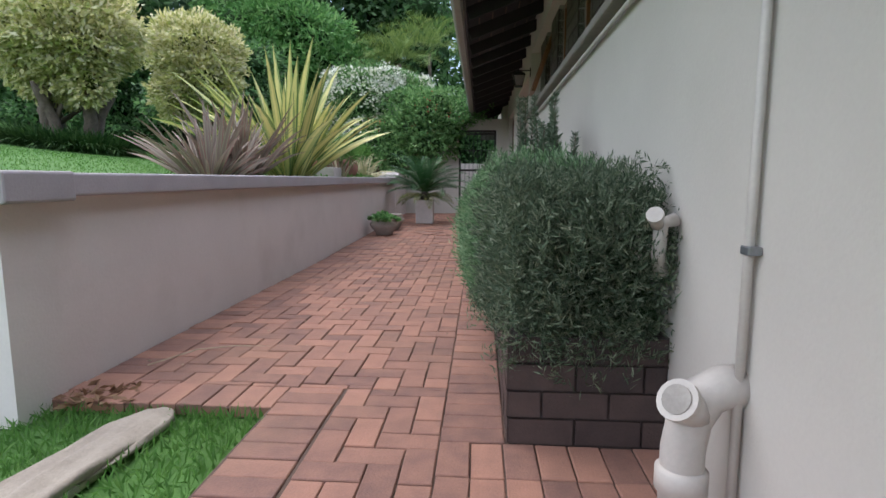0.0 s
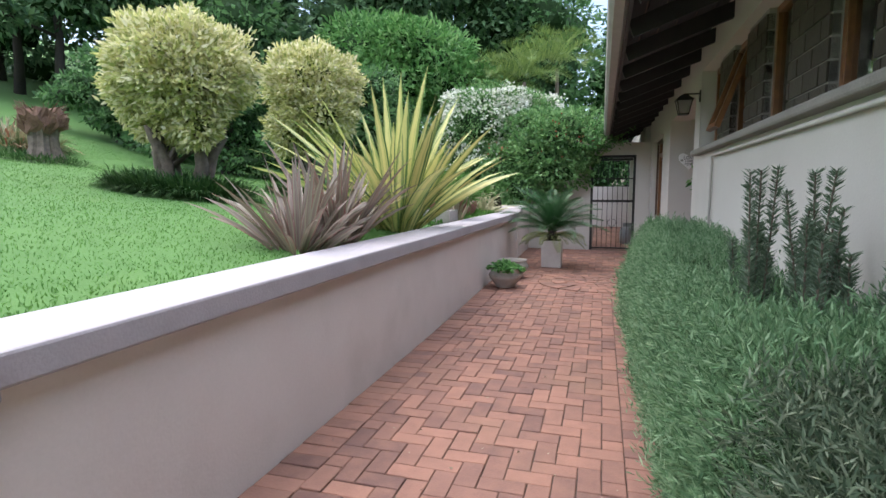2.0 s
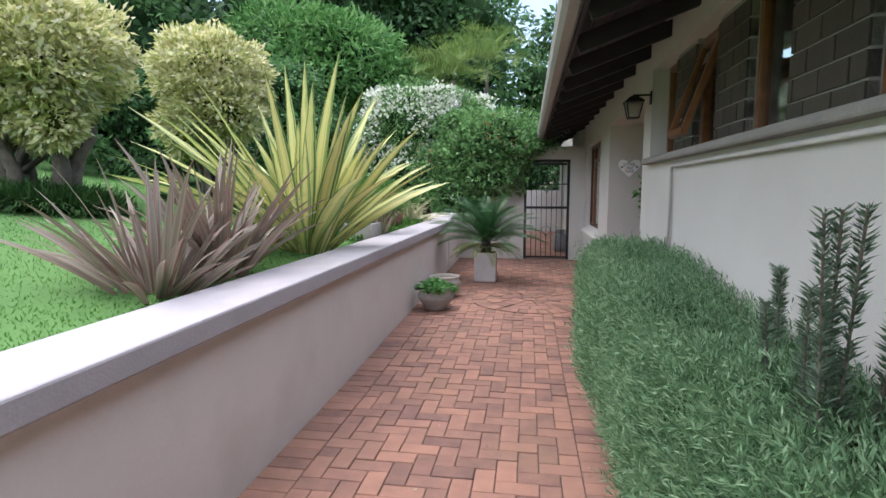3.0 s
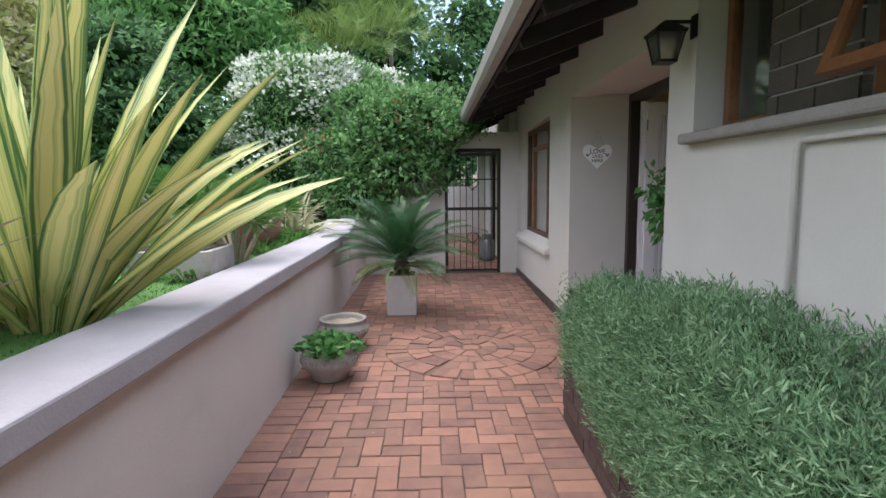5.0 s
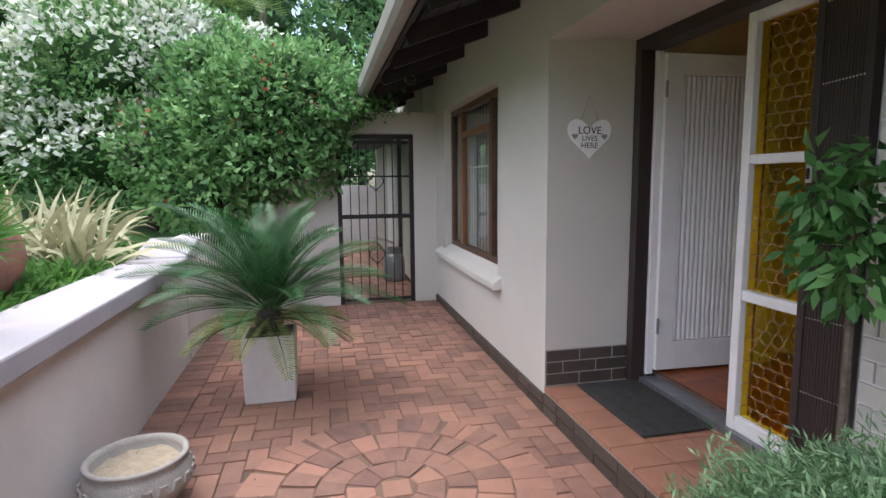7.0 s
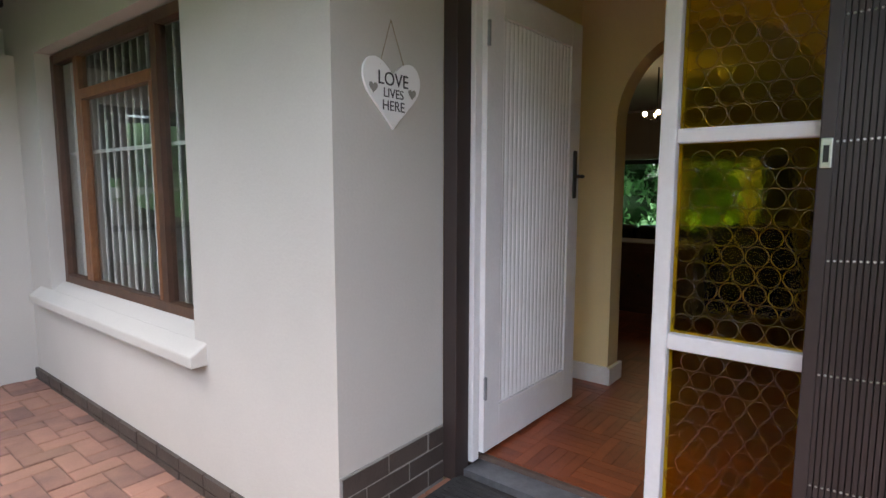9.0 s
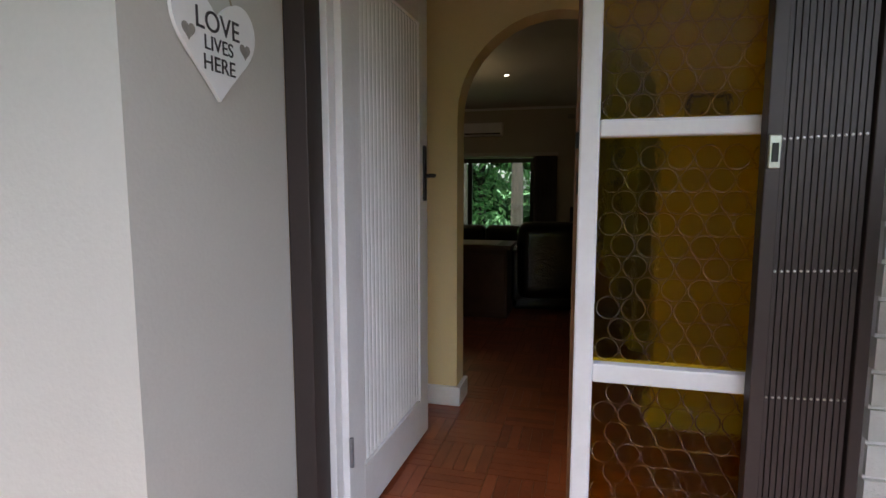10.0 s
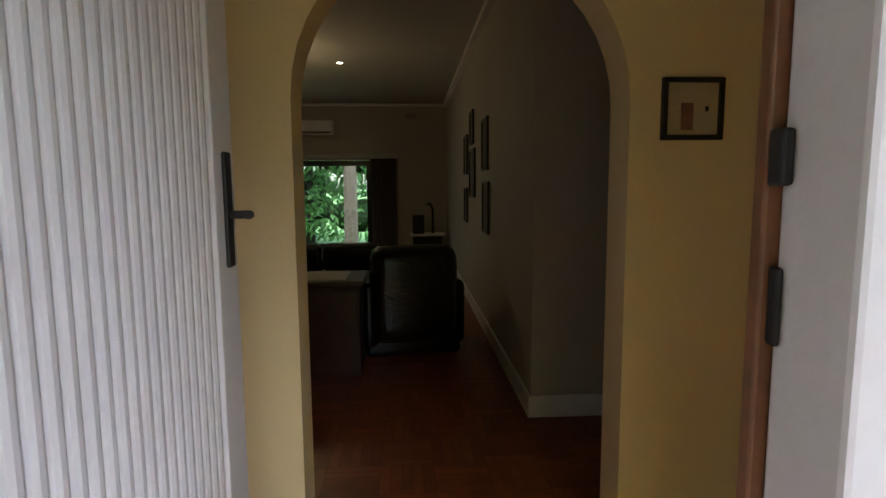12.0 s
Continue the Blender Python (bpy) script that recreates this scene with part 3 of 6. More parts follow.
tagged(part("trim", cor, WHITE_PAINT), "white moulded ceiling cornice", "cornice", kind="structure")
# the rooms behind the near windows are closed off
tagged(part("wall_inner_near", boxes((3.0, 3.1, -4, 7.0, 0, 3.05), (0.92, 3.1, -4.1, -4, 0, 3.05)), ROOM_PAINT), "plain wall of the rooms behind the windows", "wall", kind="structure")
tagged(part("ceiling_near", boxes((0.92, 3.1, -4, 7.7, 2.95, 3.0)), CEIL), "plain ceiling of the rooms behind the windows", "ceiling", kind="structure")
tagged(part("wall_north_end", boxes((0.92, 2.62, 13.4, 13.6, 0, 3.05)), PLASTER), "end wall of the house beside the gate", "wall", kind="structure")
tagged(part("floor_near", boxes((0.92, 3.0, -4, 7.7, 0.1, 0.25), (0.92, 2.62, 10.3, 13.4, 0.1, 0.25)), WOOD_CABINET), "dark floor of the rooms behind the windows", "floor", kind="structure")

# roof, rafters, gutter
roof = thing("roof", (0, 0, 0), "tiled roof with dark timber rafters and a painted gutter", "roof", kind="structure")
bm = bmesh.new()
for (x0, z0, x1, z1) in ((-0.2, 2.62, 5.5, 4.72), (5.5, 4.72, 11.6, 3.16)):
    vs = [bm.verts.new(c) for c in ((x0, -4.6, z0), (x1, -4.6, z1), (x1, 15.3, z1), (x0, 15.3, z0))]
    f = bm.faces.new(vs)
r = bmesh.ops.extrude_face_region(bm, geom=list(bm.faces))
bmesh.ops.translate(bm, vec=(0, 0, 0.06), verts=[g for g in r["geom"] if isinstance(g, bmesh.types.BMVert)])
bmesh.ops.recalc_face_normals(bm, faces=bm.faces)
part("tiles", bm, ROOF, roof)
slope = math.atan2(2.1, 5.7)
for i in range(27):
    y = -4.2 + 0.74 * i
    bm = bmesh.new()
    box(bm, -0.16, 0.72, y - 0.025, y + 0.025, 2.60, 2.72, rot=Matrix.Rotation(-slope, 4, "Y"))
    part("rafter", bm, TIMBER_DARK, roof)
for k in range(6):
    x = -0.1 + 0.145 * k
    z = 2.60 + (x + 0.2) * math.tan(slope)
    bm = bmesh.new()
    box(bm, x - 0.066, x + 0.066, -4.5, 15.2, z, z + 0.016, rot=Matrix.Rotation(-slope, 4, "Y"))
    part("soffit_board", bm, TIMBER_DARK, roof)
part("fascia", boxes((-0.17, -0.145, -4.6, 15.3, 2.50, 2.64)), TIMBER_DARK, roof)
bm = bmesh.new()
prof = [(-0.175, 2.62), (-0.175, 2.53), (-0.20, 2.505), (-0.25, 2.505), (-0.275, 2.535), (-0.285, 2.62), (-0.295, 2.62), (-0.285, 2.53), (-0.255, 2.495), (-0.195, 2.495), (-0.168, 2.525), (-0.168, 2.62)]
ra = [bm.verts.new((x, -4.6, z)) for x, z in prof]
rb = [bm.verts.new((x, 15.35, z)) for x, z in prof]
for k in range(len(prof)):
    bm.faces.new((ra[k], ra[(k + 1) % len(prof)], rb[(k + 1) % len(prof)], rb[k]))
bm.faces.new(ra)
bm.faces.new(rb[::-1])
bmesh.ops.recalc_face_normals(bm, faces=bm.faces)
part("gutter", bm, GUTTER, roof, "grey painted metal gutter")


# ---- windows ----
def window(name, x, y0, y1, z0, z1, label, sash_open=0.0, bars=False, mullion=None, transom=None, t=0.05, wood=None, depth=0.06):
    """A timber window in the plane x: frame, panes, optional hopper sash hung at the top and security bars behind."""
    wood = wood or TIMBER_RED
    ob = thing(name, (x, (y0 + y1) / 2, z0), label, "window", kind="structure")

    def loc(*s):
        return [(a - x, b - x, c - (y0 + y1) / 2, d - (y0 + y1) / 2, e - z0, f - z0) for a, b, c, d, e, f in s]
    part("window_frame", boxes(*loc((x, x + depth, y0, y0 + t, z0, z1), (x, x + depth, y1 - t, y1, z0, z1), (x, x + depth, y0 + t, y1 - t, z0, z0 + t), (x, x + depth, y0 + t, y1 - t, z1 - t, z1)), bevel=0.004), wood, ob)
    if mullion:
        part("mullion", boxes(*loc((x + 0.004, x + depth, mullion - t / 2, mullion + t / 2, z0 + t, z1 - t))), wood, ob)
    if transom:
        part("transom", boxes(*loc((x + 0.002, x + depth, y0 + t, y1 - t, transom - t / 2, transom + t / 2))), wood, ob)
    if sash_open:
        h = z1 - z0 - 2 * t
        w = (y1 - y0) / 2 - t
        sash = boxes((-0.02, 0.02, -w, -w + 0.045, -h, 0), (-0.02, 0.02, w - 0.045, w, -h, 0), (-0.02, 0.02, -w + 0.045, w - 0.045, -h, -h + 0.045), (-0.02, 0.02, -w + 0.045, w - 0.045, -0.045, 0))
        s = part("sash", sash, wood, ob, "sash pushed open at the foot")
        s.matrix_local = Matrix.Translation((0, 0, h + t)) @ Matrix.Rotation(sash_open, 4, "Y")
        g = part("pane", boxes((-0.003, 0.003, -w + 0.04, w - 0.04, -h + 0.04, -0.04)), GLASS, s)
        g.visible_shadow = False
    else:
        g = part("pane", boxes(*loc((x + 0.03, x + 0.036, y0 + t * 0.9, y1 - t * 0.9, z0 + t * 0.9, z1 - t * 0.9))), GLASS, ob)
        g.visible_shadow = False
    if bars:
        k = int((y1 - y0) / 0.1)
        for i in range(1, k):
            yy = y0 + (y1 - y0) * i / k
            part("bar", boxes(*loc((x + 0.09, x + 0.1, yy - 0.007, yy + 0.007, z0 + 0.02, z1 - 0.02))), WHITE_PAINT, ob)
        zz = z0 + (z1 - z0) * 0.58
        part("cross_bar", boxes(*loc((x + 0.085, x + 0.098, y0, y1, zz - 0.01, zz + 0.01))), WHITE_PAINT, ob)
    return ob


BAND = [(7.45, 6.98), (6.47, 6.0), (5.5, 4.98), (4.39, 3.9), (3.4, 2.9), (2.4, 1.9), (1.4, 0.9), (0.4, -0.1)]
for i, (ya, yb) in enumerate(BAND):
    if i == 1:
        window("window_band_open", 0.79, yb, ya, 1.80, 2.6, "varnished timber hopper window pushed open", sash_open=radians(19))
    else:
        window("window_band", 0.79, yb, ya, 1.80, 2.6, "small varnished timber window between brick piers")
far_win = window("window_barred", 0.74, 11.06, 12.96, 0.84, 2.33, "wide varnished timber window with white security bars", bars=True, mullion=11.5, t=0.06, wood=TIMBER_BROWN)
fy_ = (11.06 + 12.96) / 2
part("mullion", boxes((0.003, 0.06, 12.5 - fy_, 12.57 - fy_, 0.06, 1.43), bevel=0.004), TIMBER_RED, far_win, "redder varnished sash stile")
part("transom", boxes((0.001, 0.055, 11.53 - fy_, 12.5 - fy_, 1.17, 1.23), bevel=0.004), TIMBER_RED, far_win)
part("sash_stile", boxes((0.002, 0.05, 11.53 - fy_, 11.565 - fy_, 0.06, 1.17), bevel=0.003), TIMBER_RED, far_win)
part("sash_stile", boxes((0.002, 0.05, 12.465 - fy_, 12.5 - fy_, 0.06, 1.17), bevel=0.003), TIMBER_RED, far_win)

# brick piers between the band windows: mortar core and single bricks
def bricks_face(parent, x, y0, y1, z0, z1, material, bl=0.22, bh=0.073, joint=0.012, proud=0.012, depth=0.05, along="y", sign=-1):
    """Single bricks in running bond on a face; shared meshes for whole bricks."""
    cache = {}
    row, z = 0, z0
    while z + bh <= z1 + 0.02:
        p = y0 - (bl + joint) / 2 * (row % 2)
        while p < y1 - 0.02:
            a, b = max(p, y0), min(p + bl, y1)
            if b - a > 0.03:
                key = round(b - a, 3)
                if key not in cache:
                    bmx = boxes((-depth / 2, depth / 2, -key / 2, key / 2, -bh / 2, bh / 2), bevel=0.0)
                    me = bpy.data.meshes.new("brick")
                    bmx.to_mesh(me)
                    bmx.free()
                    me.materials.append(material)
                    cache[key] = me
                ob = new("brick", cache[key])
                ob.parent = parent
                off = x + sign * (proud - depth / 2) + random.uniform(-0.002, 0.002)
                c = (a + b) / 2
                ob.location = (off, c, z + bh / 2) if along == "y" else (c, off, z + bh / 2)
                if along == "x":
                    ob.rotation_euler = (0, 0, math.pi / 2)
            p += bl + joint
        z += bh + joint
        row += 1


for a, b in [(BAND[i + 1][0], BAND[i][1]) for i in range(len(BAND) - 1)]:
    pier = tagged(part("brick_pier", boxes((0.745, 0.92, a, b, 1.80, 2.6)), MORTAR), "dark brown face-brick pier between two windows", "pier", "window piers", "structure")
    if a > 2.3:
        bricks_face(pier, 0.745, a, b, 1.805, 2.58, GREYBRICK, bl=0.21, bh=0.098)
tagged(part("brick_pier", boxes((0.745, 0.92, -4, -0.1, 1.80, 2.6)), MORTAR), "dark brown face-brick wall piece", "pier", "window piers", "structure")


# ---- front door, sidelight, security gate ----
door_frame = thing("door_frame", (1.3, 10.0, 0.23), "dark brown outer door frame round the entrance", "door frame", kind="structure")


def rel(o, *s, bevel=0.0):
    x, y, z = o
    return boxes(*[(a - x, b - x, c - y, d - y, e - z, f - z) for a, b, c, d, e, f in s], bevel=bevel)


O = (1.3, 10.0, 0.23)
part("jamb", rel(O, (1.24, 1.335, 10.01, 10.08, 0.23, 2.42), bevel=0.004), FRAME_BROWN, door_frame)
part("head", rel(O, (1.24, 1.38, 8.5, 10.01, 2.345, 2.42), bevel=0.004), FRAME_BROWN, door_frame)
part("threshold", rel(O, (1.3, 1.44, 8.55, 10.01, 0.2, 0.262)), STEEL_GREY, door_frame, "worn grey metal threshold")
part("inner_sill", rel(O, (1.44, 1.54, 9.25, 10.0, 0.2, 0.284)), FRAME_BROWN, door_frame)
sl = thing("sidelight", (1.33, 9.2, 0.26), "white timber sidelight glazed with amber bottle glass", "window", kind="structure")
O = (1.33, 9.2, 0.26)
part("post", rel(O, (1.325, 1.41, 9.197, 9.25, 0.262, 2.345), bevel=0.006), WHITE_PAINT, sl, "chipped white post with the lock strike")
part("post", rel(O, (1.33, 1.41, 8.54, 8.6, 0.262, 2.345), bevel=0.006), WHITE_PAINT, sl)
for za, zb in ((1.624, 1.67), (0.947, 1.0), (0.262, 0.34), (2.29, 2.345)):
    part("rail", rel(O, (1.33, 1.40, 8.6, 9.197, za, zb), bevel=0.005), WHITE_PAINT, sl)
for za, zb in ((1.67, 2.29), (1.0, 1.624), (0.34, 0.947)):
    bm = rel(O, (1.362, 1.368, 8.6, 9.197, za, zb))
    pane = part("pane", bm, AMBER, sl, "amber bottle-glass pane with pressed rings")
    pane.visible_shadow = False
    # pressed rings in staggered rows
    bm = bmesh.new()
    step = 0.068
    row, z = 0, za + 0.036
    while z < zb - 0.02:
        y = 9.16 - (step / 2) * (row % 2)
        while y > 8.63:
            seg = 18
            ri = [[bm.verts.new((1.361 - 1.33 + dx, y - 9.2 + r * math.cos(2 * math.pi * k / seg), z - 0.26 + r * math.sin(2 * math.pi * k / seg))) for k in range(seg)] for r, dx in ((0.0336, 0.0), (0.0318, -0.005), (0.0296, 0.0))]
            for r0, r1 in zip(ri, ri[1:]):
                for k in range(seg):
                    bm.faces.new((r0[k], r0[(k + 1) % seg], r1[(k + 1) % seg], r1[k]))
            y -= step
        z += step * 0.87
        row += 1
    rg = part("ring_relief", bm, AMBER_RING, pane, smooth=True)
    rg.visible_shadow = False
part("strike", rel(O, (1.392, 1.41, 9.251, 9.262, 1.6, 1.645), (1.396, 1.41, 9.251, 9.256, 1.47, 1.535), bevel=0.003), METAL_DARK, sl, "dark metal lock strike")

part("inner_trim", rel(O, (1.41, 1.427, 9.2, 9.262, 0.29, 2.345), bevel=0.003), TIMBER_RED, sl, "brown varnished inner trim")
leaf = thing("door_1", (1.39, 9.99, 0.31), "white fluted timber front door standing open inwards", "door", kind="structure")
leaf.rotation_euler = (0, 0, radians(-1.5))
LW, LH = 0.86, 2.02
part("stile", boxes((0, 0.12, -0.022, 0.022, 0, LH), bevel=0.003), WHITE_PAINT, leaf)
part("stile", boxes((LW - 0.115, LW, -0.022, 0.022, 0, LH), bevel=0.003), WHITE_PAINT, leaf)
part("top_rail", boxes((0.12, LW - 0.115, -0.022, 0.022, LH - 0.13, LH), bevel=0.003), WHITE_PAINT, leaf)
part("bottom_rail", boxes((0.12, LW - 0.115, -0.022, 0.022, 0, 0.19), bevel=0.003), WHITE_PAINT, leaf)
nf = 18
for i in range(nf):
    x0 = 0.12 + (LW - 0.235) * i / nf
    w = (LW - 0.235) / nf
    bm = bmesh.new()
    box(bm, x0 + 0.002, x0 + w - 0.002, -0.016, 0.012, 0.19, LH - 0.13, bevel=0.011)
    part("flute", bm, WHITE_PAINT, leaf)
hp = part("handle_plate", boxes((LW - 0.075, LW - 0.04, -0.032, -0.022, 1.12, 1.37), bevel=0.004), METAL_DARK, leaf, "dark bronze handle plate")
bm = bmesh.new()
tube(bm, [(LW - 0.057, -0.03, 1.235), (LW - 0.057, -0.075, 1.235), (LW - 0.085, -0.078, 1.235)], 0.009, 8)
part("lever", bm, METAL_DARK, hp)
for z in (1.75, 0.25):
    bm = bmesh.new()
    tube(bm, [(0.0, -0.03, z), (0.0, -0.03, z + 0.1)], 0.008, 8)
    part("hinge", bm, STEEL_GREY, leaf)
part("door_stop_jamb", boxes((-0.05, -0.004, 0.0, 0.07, -0.03, LH + 0.02), bevel=0.003), WHITE_PAINT, leaf)

tg = thing("security_gate", (1.305, 8.81, 0.24), "brown folding trellis security gate slid open", "security gate")
O = (1.27, 8.8, 0.24)
part("lock_stile", rel(O, (1.235, 1.285, 8.77, 8.805, 0.24, 2.34), bevel=0.003), TRELLIS, tg)
lk = part("lock", rel(O, (1.226, 1.236, 8.774, 8.801, 1.535, 1.615), bevel=0.003), RIVET, tg, "small pale steel lock plate")
part("keyhole", rel(O, (1.222, 1.227, 8.781, 8.794, 1.55, 1.595)), METAL_DARK, lk)
for i in range(13):
    y = 8.765 - i * 0.0142
    part("slat", rel(O, (1.245, 1.275, y - 0.0055, y + 0.0055, 0.25, 2.33)), TRELLIS, tg)
part("back_strip", rel(O, (1.276, 1.284, 8.585, 8.765, 0.26, 2.32)), METAL_DARK, tg)
for z in (0.64, 0.965, 1.285, 1.605, 1.93, 2.25):
    for i in range(0, 13):
        y = 8.765 - i * 0.0142
        bm = bmesh.new()
        bmesh.ops.create_icosphere(bm, subdivisions=1, radius=0.0042, matrix=Matrix.Translation((1.245 - O[0], y - O[1], z - O[2] + 0.0007 * i)))
        part("rivet", bm, RIVET, tg)
part("end_stile", rel(O, (1.235, 1.285, 8.555, 8.583, 0.24, 2.34), bevel=0.003), TRELLIS, tg)
white_wall = tagged(part("wall_white_brick", boxes((1.31, 1.42, 7.82, 8.54, 0.2, 2.45)), WHITE_PAINT), "white painted brick wall beside the security gate", "wall", kind="structure")
tagged(part("wall_over_door", boxes((1.3, 1.42, 7.9, 10.12, 2.42, 2.75)), CREAM), "wall over the front door", "wall", kind="structure")

# ---- heart sign ----
heart = thing("heart_sign", (0.932, 10.07, 1.792), "white wooden heart sign with dark lettering on a string", "sign")
bm = bmesh.new()
hv = []
for k in range(48):
    a = 2 * math.pi * k / 48
    s = abs(math.sin(a)) ** 2.1 * math.copysign(1, math.sin(a))
    z = (13 * math.cos(a) - 5 * math.cos(2 * a) - 2 * math.cos(3 * a) - math.cos(4 * a)) / 17
    tip = max(0, -z - 0.5) * 0.25
    hv.append(bm.verts.new((0.147 * s, 0, 0.135 * z + 0.005 - tip * 0.1)))
fh = bm.faces.new(hv)
r = bmesh.ops.extrude_face_region(bm, geom=[fh])
bmesh.ops.translate(bm, vec=(0, -0.009, 0), verts=[g for g in r["geom"] if isinstance(g, bmesh.types.BMVert)])
bmesh.ops.recalc_face_normals(bm, faces=bm.faces)
board = part("board", bm, SIGN_WHITE, heart)
board.location = (0, 0.004, 0.04)
LETTER = mat("letter_dark", (0.05, 0.04, 0.045), (0.04, 0.033, 0.037), 0.7, 10, 60, 0)


def lettering(text, size, x, z):
    cu = bpy.data.curves.new("letters", "FONT")
    cu.body, cu.size, cu.align_x, cu.extrude = text, size, "CENTER", 0.0008
    tmp = new("letters_tmp", cu)
    bpy.context.view_layer.update()
    me = bpy.data.meshes.new_from_object(tmp.evaluated_get(bpy.context.evaluated_depsgraph_get()))
    bpy.data.objects.remove(tmp)
    me.materials.append(LETTER)
    ob = new("lettering", me)
    ob.parent = heart
    ob.matrix_local = pose(x, -0.0065, z, 90, 0, 0)


lettering("LOVE", 0.066, 0, 0.05)
lettering("LIVES", 0.046, 0, 0.008)
lettering("HERE", 0.05, 0, -0.037)
for sx in (-0.1, 0.1):
    bm = bmesh.new()
    f0 = bm.faces.new([bm.verts.new((sx + 0.021 * abs(math.sin(a)) ** 3 * math.copysign(1, math.sin(a)), -0.0058, 0.035 + 0.022 * (13 * math.cos(a) - 5 * math.cos(2 * a) - 2 * math.cos(3 * a) - math.cos(4 * a)) / 17)) for a in (2 * math.pi * k / 24 for k in range(24))])
    r = bmesh.ops.extrude_face_region(bm, geom=[f0])
    bmesh.ops.translate(bm, vec=(0, -0.001, 0), verts=[g for g in r["geom"] if isinstance(g, bmesh.types.BMVert)])
    part("cut_out", bm, POT_GREY, heart)
bm = bmesh.new()
tube(bm, [(-0.065, -0.003, 0.115), (0, 0.004, 0.28), (0.065, -0.003, 0.115)], 0.0022, 6)
part("string", bm, STRAW, heart)

# ---- door mat ----
dm = tagged(part("door_mat", boxes((0.86, 1.28, 9.28, 10.02, 0.232, 0.247), bevel=0.005), RUBBER), "dark ribbed rubber door mat on the porch step", "door mat")
for i in range(14):
    part("rib", boxes((0.88 + 0.028 * i, 0.892 + 0.028 * i, 9.31, 9.99, 0.247, 0.252)), RUBBER, dm)

# ---- iron garden gate ----
gate = thing("garden_gate", (-0.075, 13.45, 0.1), "dark iron garden gate with thin bars, closed", "gate")
O = (-0.075, 13.45, 0.1)
part("frame_post", rel(O, (-0.53, -0.48, 13.42, 13.47, 0.1, 2.12)), METAL_DARK, gate)
part("frame_post", rel(O, (0.33, 0.38, 13.42, 13.47, 0.1, 2.12)), METAL_DARK, gate)
part("frame_head", rel(O, (-0.48, 0.33, 13.42, 13.47, 2.07, 2.12)), METAL_DARK, gate)
part("top_rail", rel(O, (-0.47, 0.32, 13.43, 13.46, 2.01, 2.05)), METAL_DARK, gate)
part("mid_rail", rel(O, (-0.48, 0.33, 13.425, 13.465, 1.13, 1.18)), METAL_DARK, gate)
part("bottom_rail", rel(O, (-0.48, 0.33, 13.425, 13.465, 0.13, 0.16)), METAL_DARK, gate)
part("thin_rail", rel(O, (-0.48, 0.33, 13.435, 13.455, 1.62, 1.64)), METAL_DARK, gate)
for i in range(1, 8):
    x = -0.48 + 0.81 * i / 8
    part("bar", rel(O, (x - 0.006, x + 0.006, 13.44, 13.452, 0.16, 2.01)), METAL_DARK, gate)
for zc in (1.5, 0.62):
    for sx in (-1, 1):
        bm = bmesh.new()
        pts = [(sx * (0.02 + 0.085 * math.sin(a) * (1 - a / 9)), -0.01, zc - 0.1 + sz * (0.12 - 0.05 * a / 1.5 + 0.03 * math.cos(a))) for sz in (1,) for a in [k * 0.4 for k in range(14)]]
        tube(bm, pts, 0.006, 6)
        part("scroll", bm, METAL_DARK, gate)

# ---- wall lantern ----
lan = thing("wall_lantern", (0.47, 7.52, 2.16), "black iron wall lantern with frosted panes under the eaves", "lantern")
bm = bmesh.new()
v0 = [bm.verts.new((sx * 0.052, sy * 0.052, 0.02)) for sx, sy in ((-1, -1), (1, -1), (1, 1), (-1, 1))]
v1 = [bm.verts.new((sx * 0.085, sy * 0.085, 0.2)) for sx, sy in ((-1, -1), (1, -1), (1, 1), (-1, 1))]
for k in range(4):
    bm.faces.new((v0[k], v0[(k + 1) % 4], v1[(k + 1) % 4], v1[k]))
part("panes", bm, LANTERN_GLASS, lan)
bm = boxes((-0.06, 0.06, -0.06, 0.06, 0.0, 0.02), (-0.1, 0.1, -0.1, 0.1, 0.2, 0.215))
for sx, sy in ((-1, -1), (1, -1), (1, 1), (-1, 1)):
    tube(bm, [(sx * 0.054, sy * 0.054, 0.01), (sx * 0.088, sy * 0.088, 0.205)], 0.007, 6)
part("cage", bm, METAL_DARK, lan)
bm = bmesh.new()
bmesh.ops.create_cone(bm, cap_ends=True, segments=4, radius1=0.15, radius2=0.05, depth=0.07, matrix=Matrix.Translation((0, 0, 0.25)) @ Matrix.Rotation(math.pi / 4, 4, "Z"))
part("hood", bm, METAL_DARK, lan)
bm = boxes((-0.01, 0.2, -0.012, 0.012, 0.285, 0.305), (0.178, 0.19, -0.04, 0.04, 0.18, 0.34))
part("bracket", bm, METAL_DARK, lan)
lan.scale = (0.82, 0.82, 0.72)
lan.location = (0.5, 7.52, 2.17)

# ---- pipes on the near wall ----
dp = thing("downpipe", (0.642, 1.325, 0), "slim painted pipe up the house wall with a clamp", "pipe")
bm = bmesh.new()
tube(bm, [(0, 0, 0.02), (0, 0, 1.745)], 0.012, 10)
part("tube", bm, PVC, dp, smooth=True)
part("clamp", boxes((-0.016, 0.018, -0.03, 0.014, 0.768, 0.79), bevel=0.004), STEEL_GREY, dp)
el = thing("drain_elbow", (0.53, 1.36, 0), "fat beige plastic waste pipe elbow with an inspection cap", "pipe")
bm = bmesh.new()
tube(bm, [(0, 0, -0.02), (0, 0, 0.26), (0.012, 0, 0.34), (0.045, 0, 0.40), (0.09, 0, 0.425), (0.14, 0, 0.43)], [0.055] * 6, 18)
part("elbow", bm, PVC, el, smooth=True)
bm = bmesh.new()
